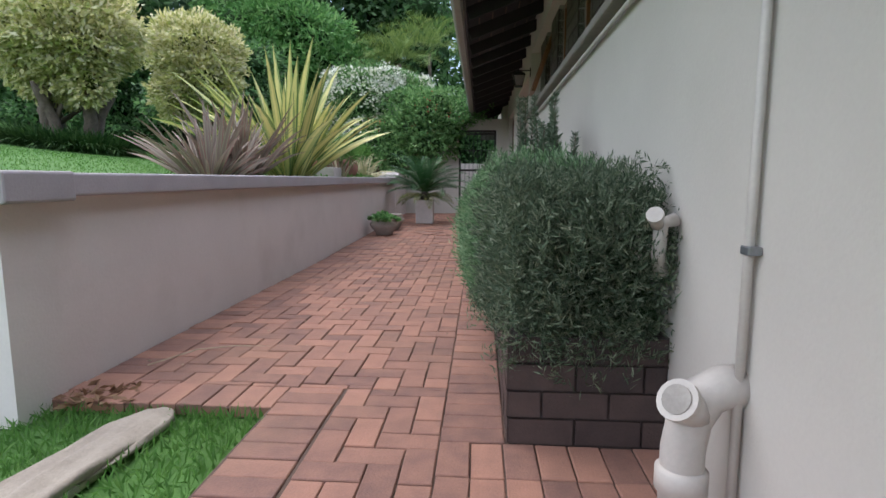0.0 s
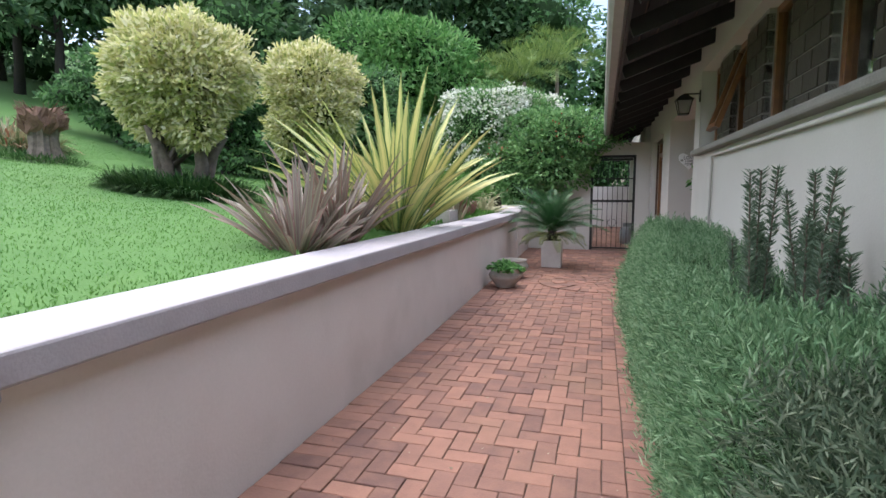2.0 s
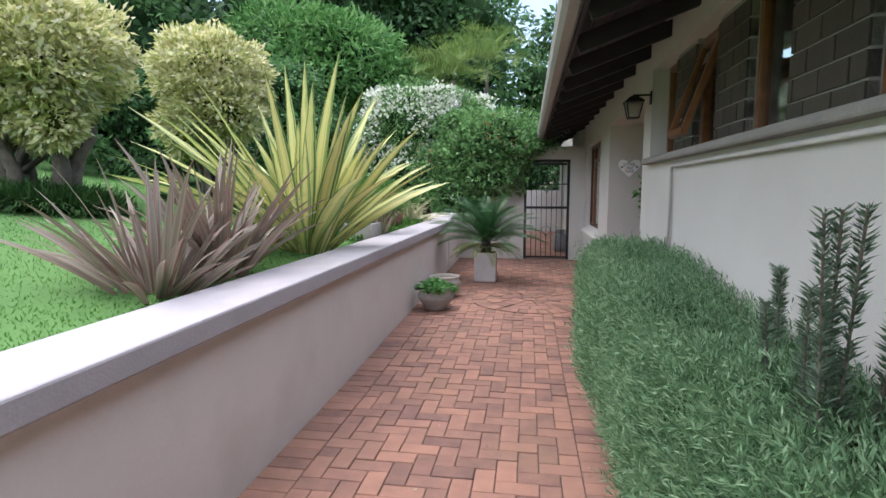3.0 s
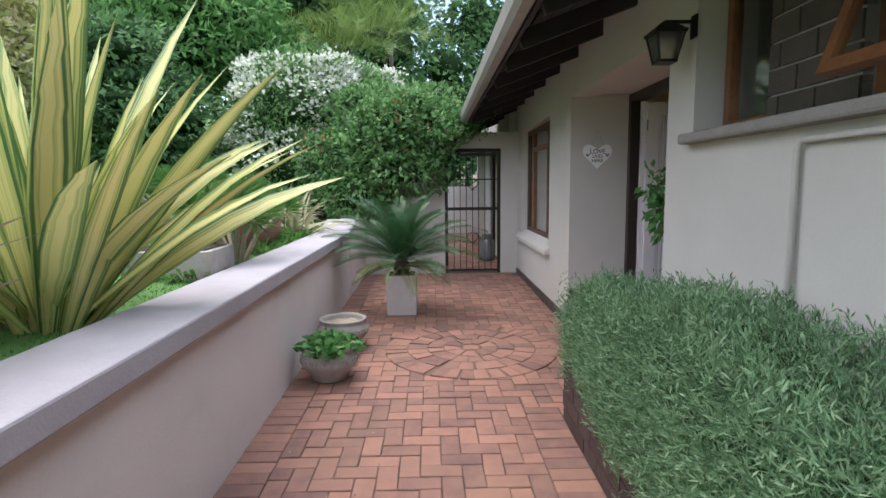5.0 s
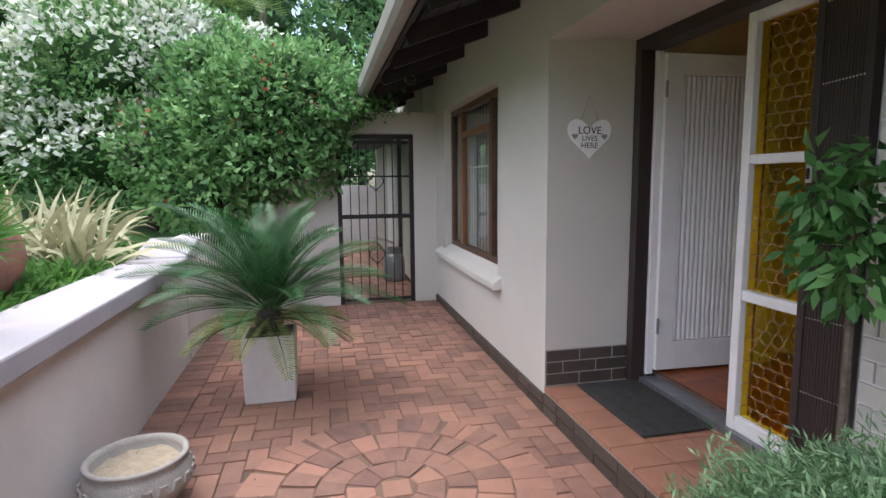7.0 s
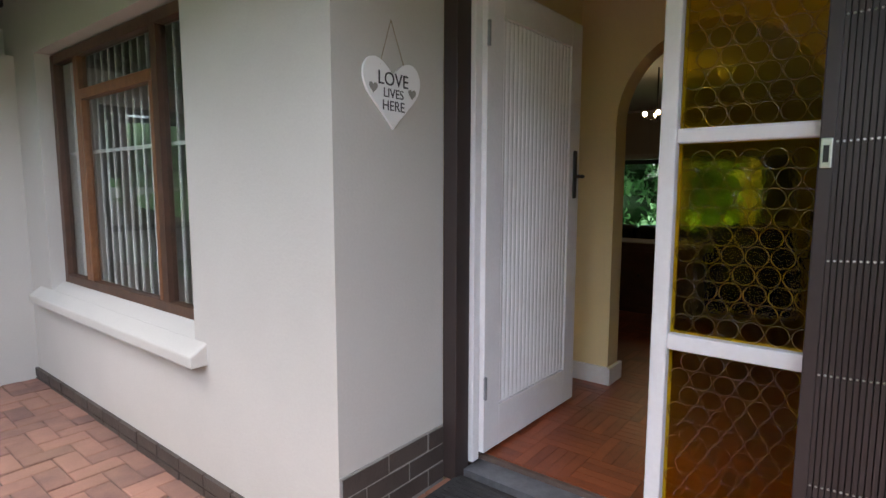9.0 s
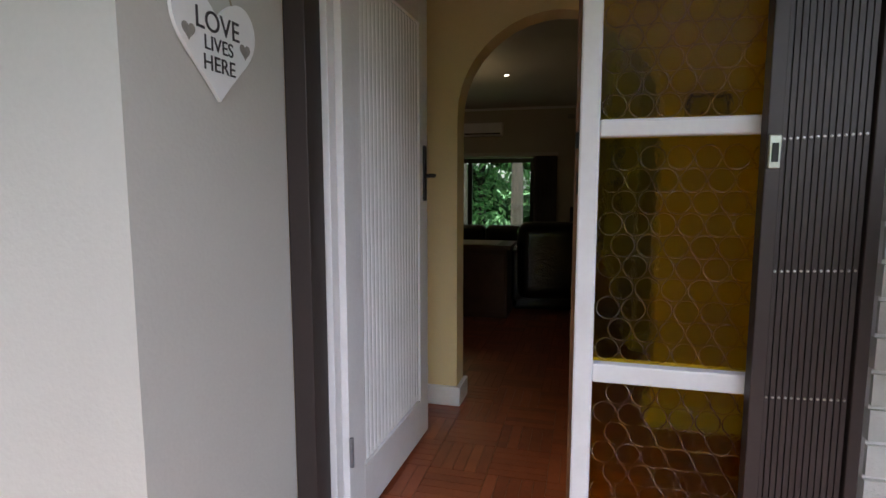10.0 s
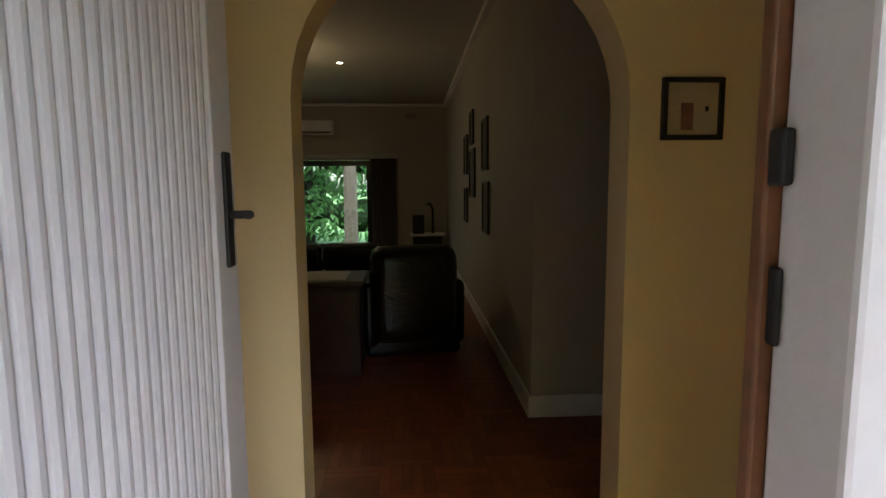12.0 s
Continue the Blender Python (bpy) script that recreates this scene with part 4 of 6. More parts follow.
lathe(bm, [(0.055, 0.14), (0.066, 0.145), (0.066, 0.2), (0.055, 0.21)], seg=24)
part("collar", bm, PVC, el, smooth=True)
bm = bmesh.new()
tube(bm, [(0.02, -0.01, 0.36), (-0.035, -0.05, 0.405)], [0.047, 0.047], 18)
sp = part("access_spout", bm, PVC, el, smooth=True)
bm = bmesh.new()
tube(bm, [(-0.032, -0.048, 0.402), (-0.043, -0.056, 0.411)], [0.054, 0.054], 18)
cap_ = part("access_cap", bm, PVC, sp)
bm = bmesh.new()
tube(bm, [(-0.04, -0.054, 0.409), (-0.046, -0.0585, 0.4135)], [0.038, 0.038], 18)
part("cap_disc", bm, POT_GREY, cap_)
el2 = thing("waste_pipe", (0.585, 1.80, 0.5), "small beige waste pipe with an open socket beside the hedge", "pipe")
bm = bmesh.new()
tube(bm, [(0.03, 0.05, 0.13), (0.01, 0.03, 0.2), (0.012, 0.02, 0.3), (0.06, 0.03, 0.315)], 0.024, 14)
part("tube", bm, PVC, el2, smooth=True)
bm = bmesh.new()
tube(bm, [(-0.005, 0.01, 0.3), (-0.025, -0.03, 0.33)], 0.022, 14)
part("socket", bm, PVC, el2, smooth=True)
bm = bmesh.new()
tube(bm, [(-0.022, -0.025, 0.328), (-0.029, -0.037, 0.336)], 0.028, 14)
part("socket_ring", bm, PVC, el2)
cd = thing("conduit", (0.635, 6.62, 0), "thin painted conduit under the window ledge", "pipe")
bm = bmesh.new()
tube(bm, [(0, 0, 0.3), (0, 0, 1.66), (0, -0.03, 1.695), (0, -8, 1.715)], 0.013, 8)
part("tube", bm, PVC, cd, smooth=True)

# ---- brick planter ----
planter = thing("brick_planter", (0.38, 4.98, 0), "long planter of dark brown face bricks along the wall", "planter")
OP = Vector((0.38, 4.98, 0))
part("core", boxes((0.115 - OP.x, 0.66 - OP.x, 1.865 - OP.y, 7.98 - OP.y, -0.03, 0.40)), MORTAR_DARK, planter)
part("soil", boxes((0.2 - OP.x, 0.65 - OP.x, 1.95 - OP.y, 7.9 - OP.y, 0.40, 0.42)), SOIL, planter)
bricks_face(planter, 0.115 - OP.x, 1.855 - OP.y, 7.98 - OP.y, 0.004, 0.41, DARKBRICK, bl=0.225, bh=0.091, joint=0.010, proud=0.012)
bricks_face(planter, 1.865 - OP.y, 0.112 - OP.x, 0.65 - OP.x, 0.004, 0.41, DARKBRICK, bl=0.225, bh=0.091, joint=0.010, proud=0.014, along="x")

# plinth bricks of porch and far wall, porch edge and its tiles
bricks_face(porch, 10.08, 0.67, 1.235, 0.235, 0.46, GREYBRICK, bl=0.225, bh=0.07, joint=0.009, proud=0.01, along="x")
part("plinth_core", boxes((0.66, 1.235, 10.074, 10.08, 0.215, 0.47)), MORTAR, porch)
bricks_face(far_wall, WX, 10.07, 13.4, 0.115, 0.175, GREYBRICK, bl=0.225, bh=0.06, joint=0.009, proud=0.02)
bricks_face(far_wall, WX, 10.07, 13.4, 0.045, 0.1, GREYBRICK, bl=0.225, bh=0.06, joint=0.009, proud=0.02)
bricks_face(porch, 0.655, 7.99, 10.06, 0.055, 0.1, GREYBRICK, bl=0.225, bh=0.062, joint=0.009, proud=0.01)
bricks_face(porch, 0.655, 7.99, 10.06, 0.128, 0.17, GREYBRICK, bl=0.225, bh=0.062, joint=0.009, proud=0.01)
for i in range(10):
    y = 7.995 + 0.2075 * i
    part("tile", boxes((0.65, 0.87, y, y + 0.2, 0.2, 0.229), bevel=0.004), TERRACOTTA, porch)
    part("tile", boxes((0.878, 1.09, y, y + 0.2, 0.2, 0.229), bevel=0.004), TERRACOTTA, porch)
    part("tile", boxes((1.098, 1.299, y, y + 0.2, 0.2, 0.229), bevel=0.004), TERRACOTTA, porch)
bricks_face(white_wall, 1.31, 7.82, 8.54, 0.24, 2.44, WHITE_BRICK, bl=0.21, bh=0.078, joint=0.012, proud=0.012)


# ---- living room and hall things ----
def soft_box(x0, x1, y0, y1, z0, z1, r=0.05):
    bm = bmesh.new()
    box(bm, x0, x1, y0, y1, z0, z1)
    bmesh.ops.bevel(bm, geom=list(bm.edges), offset=r, segments=4, affect="EDGES", profile=0.6)
    return bm


ac = thing("armchair", (5.35, 9.57, FZ), "plump black leather armchair with its back to the arch", "armchair")
part("base", soft_box(-0.3, 0.45, -0.42, 0.42, 0.02, 0.4), LEATHER, ac, smooth=True)
part("backrest", soft_box(-0.42, -0.12, -0.38, 0.38, 0.14, 0.88, 0.145), LEATHER, ac, smooth=True)
part("armrest", soft_box(-0.32, 0.42, 0.3, 0.46, 0.1, 0.6, 0.07), LEATHER, ac, smooth=True)
part("armrest", soft_box(-0.32, 0.42, -0.46, -0.3, 0.1, 0.6, 0.07), LEATHER, ac, smooth=True)
part("seat_cushion", soft_box(-0.14, 0.44, -0.3, 0.3, 0.36, 0.5, 0.05), LEATHER, ac, smooth=True)
ac.rotation_euler, ac.scale = (0, 0, radians(9)), (1, 0.88, 1)
sofa = thing("sofa", (7.4, 10.9, FZ), "long black leather sofa seen from behind", "sofa")
part("base", soft_box(-0.42, 0.45, -1.1, 1.1, 0.02, 0.42), LEATHER, sofa, smooth=True)
for k in range(3):
    part("back_cushion", soft_box(-0.42, -0.15, -1.08 + 0.72 * k, -0.38 + 0.72 * k, 0.3, 0.7, 0.09), LEATHER, sofa, smooth=True)
part("armrest", soft_box(-0.4, 0.44, -1.25, -1.05, 0.05, 0.6, 0.07), LEATHER, sofa, smooth=True)
part("armrest", soft_box(-0.4, 0.44, 1.05, 1.25, 0.05, 0.6, 0.07), LEATHER, sofa, smooth=True)
sb = thing("sideboard", (4.9, 10.75, FZ), "dark wooden sideboard with a pale runner on top", "sideboard")
part("body", boxes((-0.22, 0.22, -0.85, 0.85, 0.0, 0.64), bevel=0.006), WOOD_CABINET, sb)
part("top", boxes((-0.25, 0.25, -0.88, 0.88, 0.64, 0.68), bevel=0.006), WOOD_CABINET, sb)
for k in range(3):
    d = part("door", boxes((-0.235, -0.222, -0.83 + 0.56 * k, -0.29 + 0.56 * k, 0.06, 0.6), bevel=0.004), WOOD_CABINET, sb)
    part("knob", boxes((-0.25, -0.236, -0.36 + 0.56 * k, -0.34 + 0.56 * k, 0.36, 0.38)), METAL_DARK, d)
tagged(part("table_runner", boxes((4.72, 5.08, 10.0, 11.4, FZ + 0.681, FZ + 0.686)), POT_WHITE), "pale cloth runner lying on the sideboard", "runner")
tv = thing("hifi_stand", (10.3, 9.25, FZ), "black stereo on a small stand in the corner", "stereo")
part("stand", boxes((-0.2, 0.2, -0.25, 0.25, 0, 0.5), bevel=0.01), BLACK, tv)
part("shelf_top", boxes((-0.24, 0.24, -0.3, 0.3, 0.5, 0.53)), WHITE_PAINT, tv)
part("speaker", boxes((-0.1, 0.1, 0.05, 0.25, 0.53, 0.85), bevel=0.01), BLACK, tv)
bm = bmesh.new()
tube(bm, [(0, -0.1, 0.53), (0, -0.1, 0.95), (-0.05, -0.05, 1.05), (-0.05, 0.0, 1.02)], 0.02, 8)
part("lamp_arm", bm, METAL_DARK, tv)
air = thing("air_conditioner", (10.7, 11.25, 2.52), "white wall air conditioner over the window", "air conditioner")
part("body", soft_box(-0.1, 0.1, -0.4, 0.4, 0, 0.26, 0.03), WHITE_PAINT, air)
part("louvre", boxes((-0.11, -0.1, -0.36, 0.36, 0.03, 0.06)), BLACK, air)
vt = tagged(part("air_vent", boxes((10.785, 10.8, 9.42, 9.6, 2.83, 2.92)), POT_GREY), "small grey air vent high on the wall", "vent")
window("window_room", 10.86, 10.22, 13.38, 0.52, 2.09, "wide dark-framed living room window", mullion=11.55, t=0.09, wood=BLACK)
cur = thing("curtain", (10.72, 10.0, FZ), "taupe curtain drawn to the side of the window", "curtain")
bm = bmesh.new()
cols = [[bm.verts.new((0.035 * math.sin(k * 1.3), -0.22 + 0.44 * k / 28, z)) for k in range(29)] for z in (0.1, 1.83)]
for k in range(28):
    bm.faces.new((cols[0][k], cols[0][k + 1], cols[1][k + 1], cols[1][k]))
bmesh.ops.solidify(bm, geom=list(bm.faces), thickness=0.008)
part("cloth", bm, CURTAIN, cur, smooth=True)
part("pelmet", boxes((-0.06, 0.07, -0.25, 3.5, 1.83, 1.9), bevel=0.005), CEIL, cur)
for x, z0, z1, w in ((7.35, 1.75, 2.2, 0.35), (6.7, 1.5, 2.0, 0.45), (6.75, 2.05, 2.4, 0.3), (5.75, 1.75, 2.2, 0.35), (5.7, 1.2, 1.65, 0.35), (7.35, 1.2, 1.6, 0.3)):
    fr = thing("picture_frame", (x, 8.875, z0), "thin black picture frame on the dim room wall", "picture", "pictures on the room wall")
    h_ = z1 - z0
    part("frame", boxes((-w / 2, w / 2, 0, 0.02, 0, 0.02), (-w / 2, w / 2, 0, 0.02, h_ - 0.02, h_), (-w / 2, -w / 2 + 0.02, 0, 0.02, 0.02, h_ - 0.02), (w / 2 - 0.02, w / 2, 0, 0.02, 0.02, h_ - 0.02)), BLACK, fr)
    part("picture", boxes((-w / 2 + 0.02, w / 2 - 0.02, 0, 0.008, 0.02, h_ - 0.02)), CURTAIN, fr)
pf = thing("hall_picture", (2.62, 8.69, 1.74), "small framed picture of a doorway on the cream wall", "picture")
part("frame", boxes((-0.02, 0, -0.095, 0.095, 0, 0.015), (-0.02, 0, -0.095, 0.095, 0.17, 0.185), (-0.02, 0, -0.095, -0.08, 0.015, 0.17), (-0.02, 0, 0.08, 0.095, 0.015, 0.17), bevel=0.002), BLACK, pf)
art = part("picture", boxes((-0.009, 0, -0.08, 0.08, 0.015, 0.17)), PAPER, pf)
part("painted_door", boxes((-0.012, -0.009, -0.002, 0.034, 0.03, 0.11)), TERRA_ROCK, art)
part("painted_mark", boxes((-0.012, -0.009, -0.05, -0.04, 0.085, 0.1)), BLACK, art)
for x, y in ((7.66, 10.35), (5.2, 11.6), (7.66, 12.4), (9.6, 11.6)):
    dl = tagged(new("downlight"), "small recessed ceiling downlight, lit", "downlight", "ceiling downlights")
    dl.location = (x, y, 3.08)
    bm = bmesh.new()
    lathe(bm, [(0.03, -0.004), (0.03, 0.0)], seg=16)
    part("lens", bm, SPOT, dl)
    bm = bmesh.new()
    lathe(bm, [(0.045, -0.003), (0.045, 0.0)], seg=16)
    part("ring", bm, WHITE_PAINT, dl)
ch = thing("chandelier", (7.0, 11.02, 2.44), "small brass chandelier with lit warm bulbs", "chandelier")
bm = bmesh.new()
tube(bm, [(0, 0, 0.02), (0, 0, 0.64)], 0.01, 8)
part("rod", bm, METAL_DARK, ch)
for k in range(4):
    a = k * math.pi / 2 + 0.4
    bm = bmesh.new()
    tube(bm, [(0, 0, 0.05), (0.08 * math.cos(a), 0.08 * math.sin(a), -0.04), (0.15 * math.cos(a), 0.15 * math.sin(a), 0.0)], 0.008, 6)
    arm = part("arm", bm, METAL_DARK, ch)
    bm = bmesh.new()
    bmesh.ops.create_icosphere(bm, subdivisions=2, radius=0.03, matrix=Matrix.Translation((0.15 * math.cos(a), 0.15 * math.sin(a), 0.04)))
    part("bulb", bm, BULB, arm)

# parquet in squares of five fingers
V, fingers, finger_mesh = [], 0, {}
x = 1.44
col = 0
while x < 10.7:
    y = 8.1 if x < 2.6 else 7.2
    row = 0
    while y < 14.7 and not (x < 2.6 and y > 10.1):
        for k in range(5):
            s = 0.05
            if (col + row) % 2:
                a, b, c, d = x + 0.001 + k * s, x + (k + 1) * s - 0.001, y + 0.001, y + 0.249
            else:
                a, b, c, d = x + 0.001, x + 0.249, y + 0.001 + k * s, y + (k + 1) * s - 0.001
            if fingers < 280:
                key = (round(b - a, 3), round(d - c, 3))
                if key not in finger_mesh:
                    hx, hy = (b - a) / 2, (d - c) / 2
                    fm = boxes((-hx, hx, -hy, hy, -0.006, 0))
                    finger_mesh[key] = bpy.data.meshes.new("parquet_finger")
                    fm.to_mesh(finger_mesh[key])
                    fm.free()
                    finger_mesh[key].materials.append(PARQUET_ONE)
                fo = new("parquet_finger", finger_mesh[key])
                fo.parent, fo.location = floor_in, ((a + b) / 2, (c + d) / 2, FZ)
                fingers += 1
            else:
                V += [(a, c, FZ), (b, c, FZ), (b, d, FZ), (a, d, FZ)]
        y += 0.25
        row += 1
    x += 0.25
    col += 1
tagged(quads("parquet_fingers", V, PARQUET), "worn dark red wooden parquet laid in squares", "parquet", kind="stuff")

# ---- pots on the path ----
def bowl(at, r, h, label):
    ob = thing("bowl_pot", at, label, "plant pot", "concrete bowl pots")
    bm = bmesh.new()
    lathe(bm, [(r * 0.45, 0), (r * 0.6, 0.01), (r * 0.62, 0.035), (r * 0.75, h * 0.28), (r * 0.97, h * 0.5), (r, h * 0.62), (r * 0.93, h * 0.82), (r * 0.86, h * 0.9), (r * 0.93, h * 0.96), (r * 0.92, h), (r * 0.84, h), (r * 0.8, h * 0.9), (r * 0.8, h * 0.75)], seg=40)
    part("bowl", bm, POT_GREY, ob, smooth=True)
    for k in range(22):
        a = 2 * math.pi * k / 22
        bm = bmesh.new()
        pts = [(r * 0.99 * math.cos(a + d), r * 0.99 * math.sin(a + d), h * (0.62 + zz)) for d, zz in ((-0.11, -0.04), (-0.06, 0.09), (0.06, 0.09), (0.11, -0.04))]
        tube(bm, pts, 0.007, 5)
        part("garland", bm, POT_GREY, ob)
    return ob


b1 = bowl((-1.56, 8.72, floor_z(8.72)), 0.225, 0.27, "grey concrete bowl pot planted with leafy strawberries")
bm = bmesh.new()
lathe(bm, [(0.18, 0.19), (0.18, 0.215)], seg=24)
part("soil", bm, SOIL, b1)
rng = np.random.default_rng(5)
V = []
sv = bmesh.new()
for k in range(120):
    a, rr = rng.uniform(0, 6.28), 0.2 * rng.uniform(0, 1) ** 0.6
    h_ = 0.25 + rng.uniform(0, 0.13) * (1.1 - rr / 0.25)
    c = np.array([rr * math.cos(a) * 1.15, rr * math.sin(a) * 1.15, h_])
    if k % 3 == 0:
        tube(sv, [(c[0] * 0.4, c[1] * 0.4, 0.2), tuple(c)], 0.003, 4)
    for q in range(3):
        d = np.array([math.cos(a + (q - 1) * 1.3), math.sin(a + (q - 1) * 1.3), rng.uniform(-0.3, 0.3)])
        V.append(leaf_verts(rng, c[None], d[None], 0.062, 0.056, 0.2)[0])
quads("leaves", V, L_BRIGHT, b1)
part("stalks", sv, L_TUFT, b1)
b2 = bowl((-1.58, 9.52, floor_z(9.52)), 0.235, 0.28, "grey concrete bowl pot with dry pale moss and no plant")
bm = bmesh.new()
lathe(bm, [(0.19, 0.2), (0.18, 0.225), (0.08, 0.24)], seg=24)
for v in bm.verts:
    v.co.z += random.uniform(-0.008, 0.012)
part("moss", bm, STRAW, b2)

# ---- cycad in a square white pot ----
cyc = thing("cycad_pot", (-1.1, 10.8, floor_z(10.8)), "white square concrete pot with a full dark green cycad", "potted cycad")
bm = bmesh.new()
box(bm, -0.175, 0.175, -0.175, 0.175, 0, 0.46, bevel=0.01)
for v in bm.verts:
    k = 1 - 0.04 * (1 - v.co.z / 0.46)
    v.co.x *= k
    v.co.y *= k
part("pot", bm, POT_WHITE, cyc)
part("soil", boxes((-0.15, 0.15, -0.15, 0.15, 0.455, 0.463)), SOIL, cyc)
bm = bmesh.new()
lathe(bm, [(0.07, 0.46), (0.1, 0.52), (0.08, 0.6), (0.03, 0.64)], seg=14)
part("caudex", bm, BARK_DARK, cyc)


def fronds(rng, n, origin, lmin, lmax, lean0, lean1, bend, leaflet, width, pairs):
    V, spines = [], []
    for i in range(n):
        az = 2 * math.pi * (i * 0.618) + rng.uniform(-0.2, 0.2)
        ang = lean0 + (lean1 - lean0) * ((i + 0.5) / n)
        L = rng.uniform(lmin, lmax)
        out, side = np.array([math.cos(az), math.sin(az), 0]), np.array([-math.sin(az), math.cos(az), 0])
        p, pts = np.array(origin, float), []
        for k in range(pairs + 1):
            t = k / pairs
            d = out * math.sin(ang) + np.array([0, 0, 1.0]) * math.cos(ang)
            nrm = np.cross(side, d)
            pts.append(tuple(p))
            if t > 0.12:
                ll = leaflet * (0.35 + 1.1 * math.sin(math.pi * min(1, t * 0.9 + 0.08))) * rng.uniform(0.85, 1.1)
                for s in (-1, 1):
                    dl = unit(side * s * 0.8 + d * 0.7 + nrm * 0.25 * -1 + np.array([0, 0, 0.12]))
                    w = d * width * 0.5
                    V.append([p - w, p + dl * ll * 0.5 - w * 0.8, p + dl * ll, p + dl * ll * 0.45 + w * 0.8])
            p = p + d * L / pairs
            ang += bend * (0.4 + t) / pairs
        spines.append(pts)
    return np.array(V), spines


rng = np.random.default_rng(11)
V, sp1 = fronds(rng, 46, (0, 0, 0.6), 0.78, 1.02, 0.12, 1.3, 0.95, 0.14, 0.018, 44)
quads("fronds", V, L_CYCAD, cyc)
V, sp2 = fronds(rng, 14, (0, 0, 0.56), 0.55, 0.72, 1.35, 1.7, 0.85, 0.1, 0.014, 36)
quads("old_fronds", V, L_CYCAD_OLD, cyc, "yellowing lower fronds")
for pts in sp1 + sp2:
    bm = bmesh.new()
    tube(bm, pts[::6], [0.006, 0.005, 0.005, 0.004, 0.003, 0.003, 0.002, 0.002][:len(pts[::6])], 4, cap=False)
    part("rachis", bm, L_TUFT, cyc)

# ---- potted ficus in the porch ----
fic = thing("potted_ficus", (0.95, 8.3, 0.23), "small leafy green ficus in a dark pot in the porch", "potted plant")
bm = bmesh.new()
lathe(bm, [(0.11, 0), (0.15, 0.26), (0.16, 0.3), (0.14, 0.3), (0.13, 0.25)], seg=24)
part("pot", bm, POT_GREY, fic, smooth=True)
bm = bmesh.new()
tube(bm, [(0, 0, 0.25), (0.01, 0.01, 0.6), (-0.01, 0, 1.1), (0, 0, 1.45)], [0.018, 0.015, 0.012, 0.006], 8)
part("stem", bm, BARK, fic)
rng = np.random.default_rng(8)
p, d = cloud(rng, [(0, 0, 1.2, 0.15, 0.15, 0.25), (-0.04, 0.05, 1.08, 0.12, 0.12, 0.18), (0.05, -0.03, 1.32, 0.12, 0.12, 0.14), (-0.12, 0.02, 1.3, 0.12, 0.12, 0.12), (-0.1, -0.1, 1.05, 0.1, 0.1, 0.12)], 480, 0.3)
quads("leaves", leaf_verts(rng, p, d + np.array([0, 0, -0.8]) + rng.normal(size=d.shape) * 0.5, 0.075, 0.036), L_BRIGHT, fic)

# ---- herb hedge in the planter, with upright rosemary ----
hedge = thing("herb_hedge", (0.3, 5.0, 0.42), "dense grey-green lavender hedge spilling over the brick planter", "hedge")
rng = np.random.default_rng(21)


def hedge_left(y, z):
    """How far the hedge bulges over the path at a height."""
    end = np.clip((y - 1.75) / 0.5, 0, 1) * np.clip((8.05 - y) / 0.5, 0, 1)
    x = 0.10 - 0.20 * np.clip((y - 2.0) / 1.2, 0, 1) + 0.13 * np.clip((y - 5.2) / 1.5, 0, 1)
    x = x + 0.05 * np.sin(y * 3.1) * np.sin(y * 1.3 + 1) + 0.12 * (1 - end) ** 2
    return x + 0.30 * np.clip((z - 0.72) / 0.36, 0, 1) ** 2 + 0.08 * np.clip((0.5 - z) / 0.2, 0, 1)


def hedge_top(x, y):
    t = 0.97 + 0.05 * np.sin(y * 2.3 + 1) + 0.05 * np.sin(y * 5.1) * np.sin(x * 6) + 0.06 * np.exp(-((y - 6.6) / 0.6) ** 2)
    return t - 0.25 * np.clip((2.2 - y) / 0.5, 0, 1) ** 2 + 0.06 * np.clip((y - 5.5) / 1.0, 0, 1) - 0.42 * np.clip((y - 7.3) / 0.75, 0, 1) ** 2


N = 17000
y = rng.uniform(1.8, 8.05, N)
kind_ = rng.uniform(0, 1, N)
z = rng.uniform(0.34, 1.0, N)
x = np.where(kind_ < 0.5, hedge_left(y, z), 0)
xt = rng.uniform(0.05, 0.64, N)
top = hedge_top(xt, y)
z = np.where(kind_ < 0.5, np.minimum(z, hedge_top(0.1, y)), top)
x = np.where(kind_ < 0.5, x, np.maximum(xt, hedge_left(y, np.minimum(top, 0.95))))
out = np.where((kind_ < 0.5)[:, None], np.array([-0.8, 0, 0.55]), np.array([-0.1, 0, 1.0]))
# near and far ends
ends = kind_ > 0.86
yend = np.where(rng.uniform(0, 1, N) < 0.6, 1.84, 8.0)
z2, x2 = rng.uniform(0.34, 0.95, N), rng.uniform(0.1, 0.64, N)
y = np.where(ends, yend + np.where(yend < 5, 1, -1) * (0.22 * np.clip((z2 - 0.7) / 0.3, 0, 1) ** 2), y)
x, z = np.where(ends, x2, x), np.where(ends, z2, z)
out = np.where(ends[:, None], np.stack([np.zeros(N), np.where(yend < 5, -0.8, 0.8), np.full(N, 0.5)], 1), out)
tip = np.stack([x, y, z], 1) + rng.normal(size=(N, 3)) * 0.03
sd = unit(out + rng.normal(size=(N, 3)) * 0.38)
SL = rng.uniform(0.08, 0.19, N)
lv = []
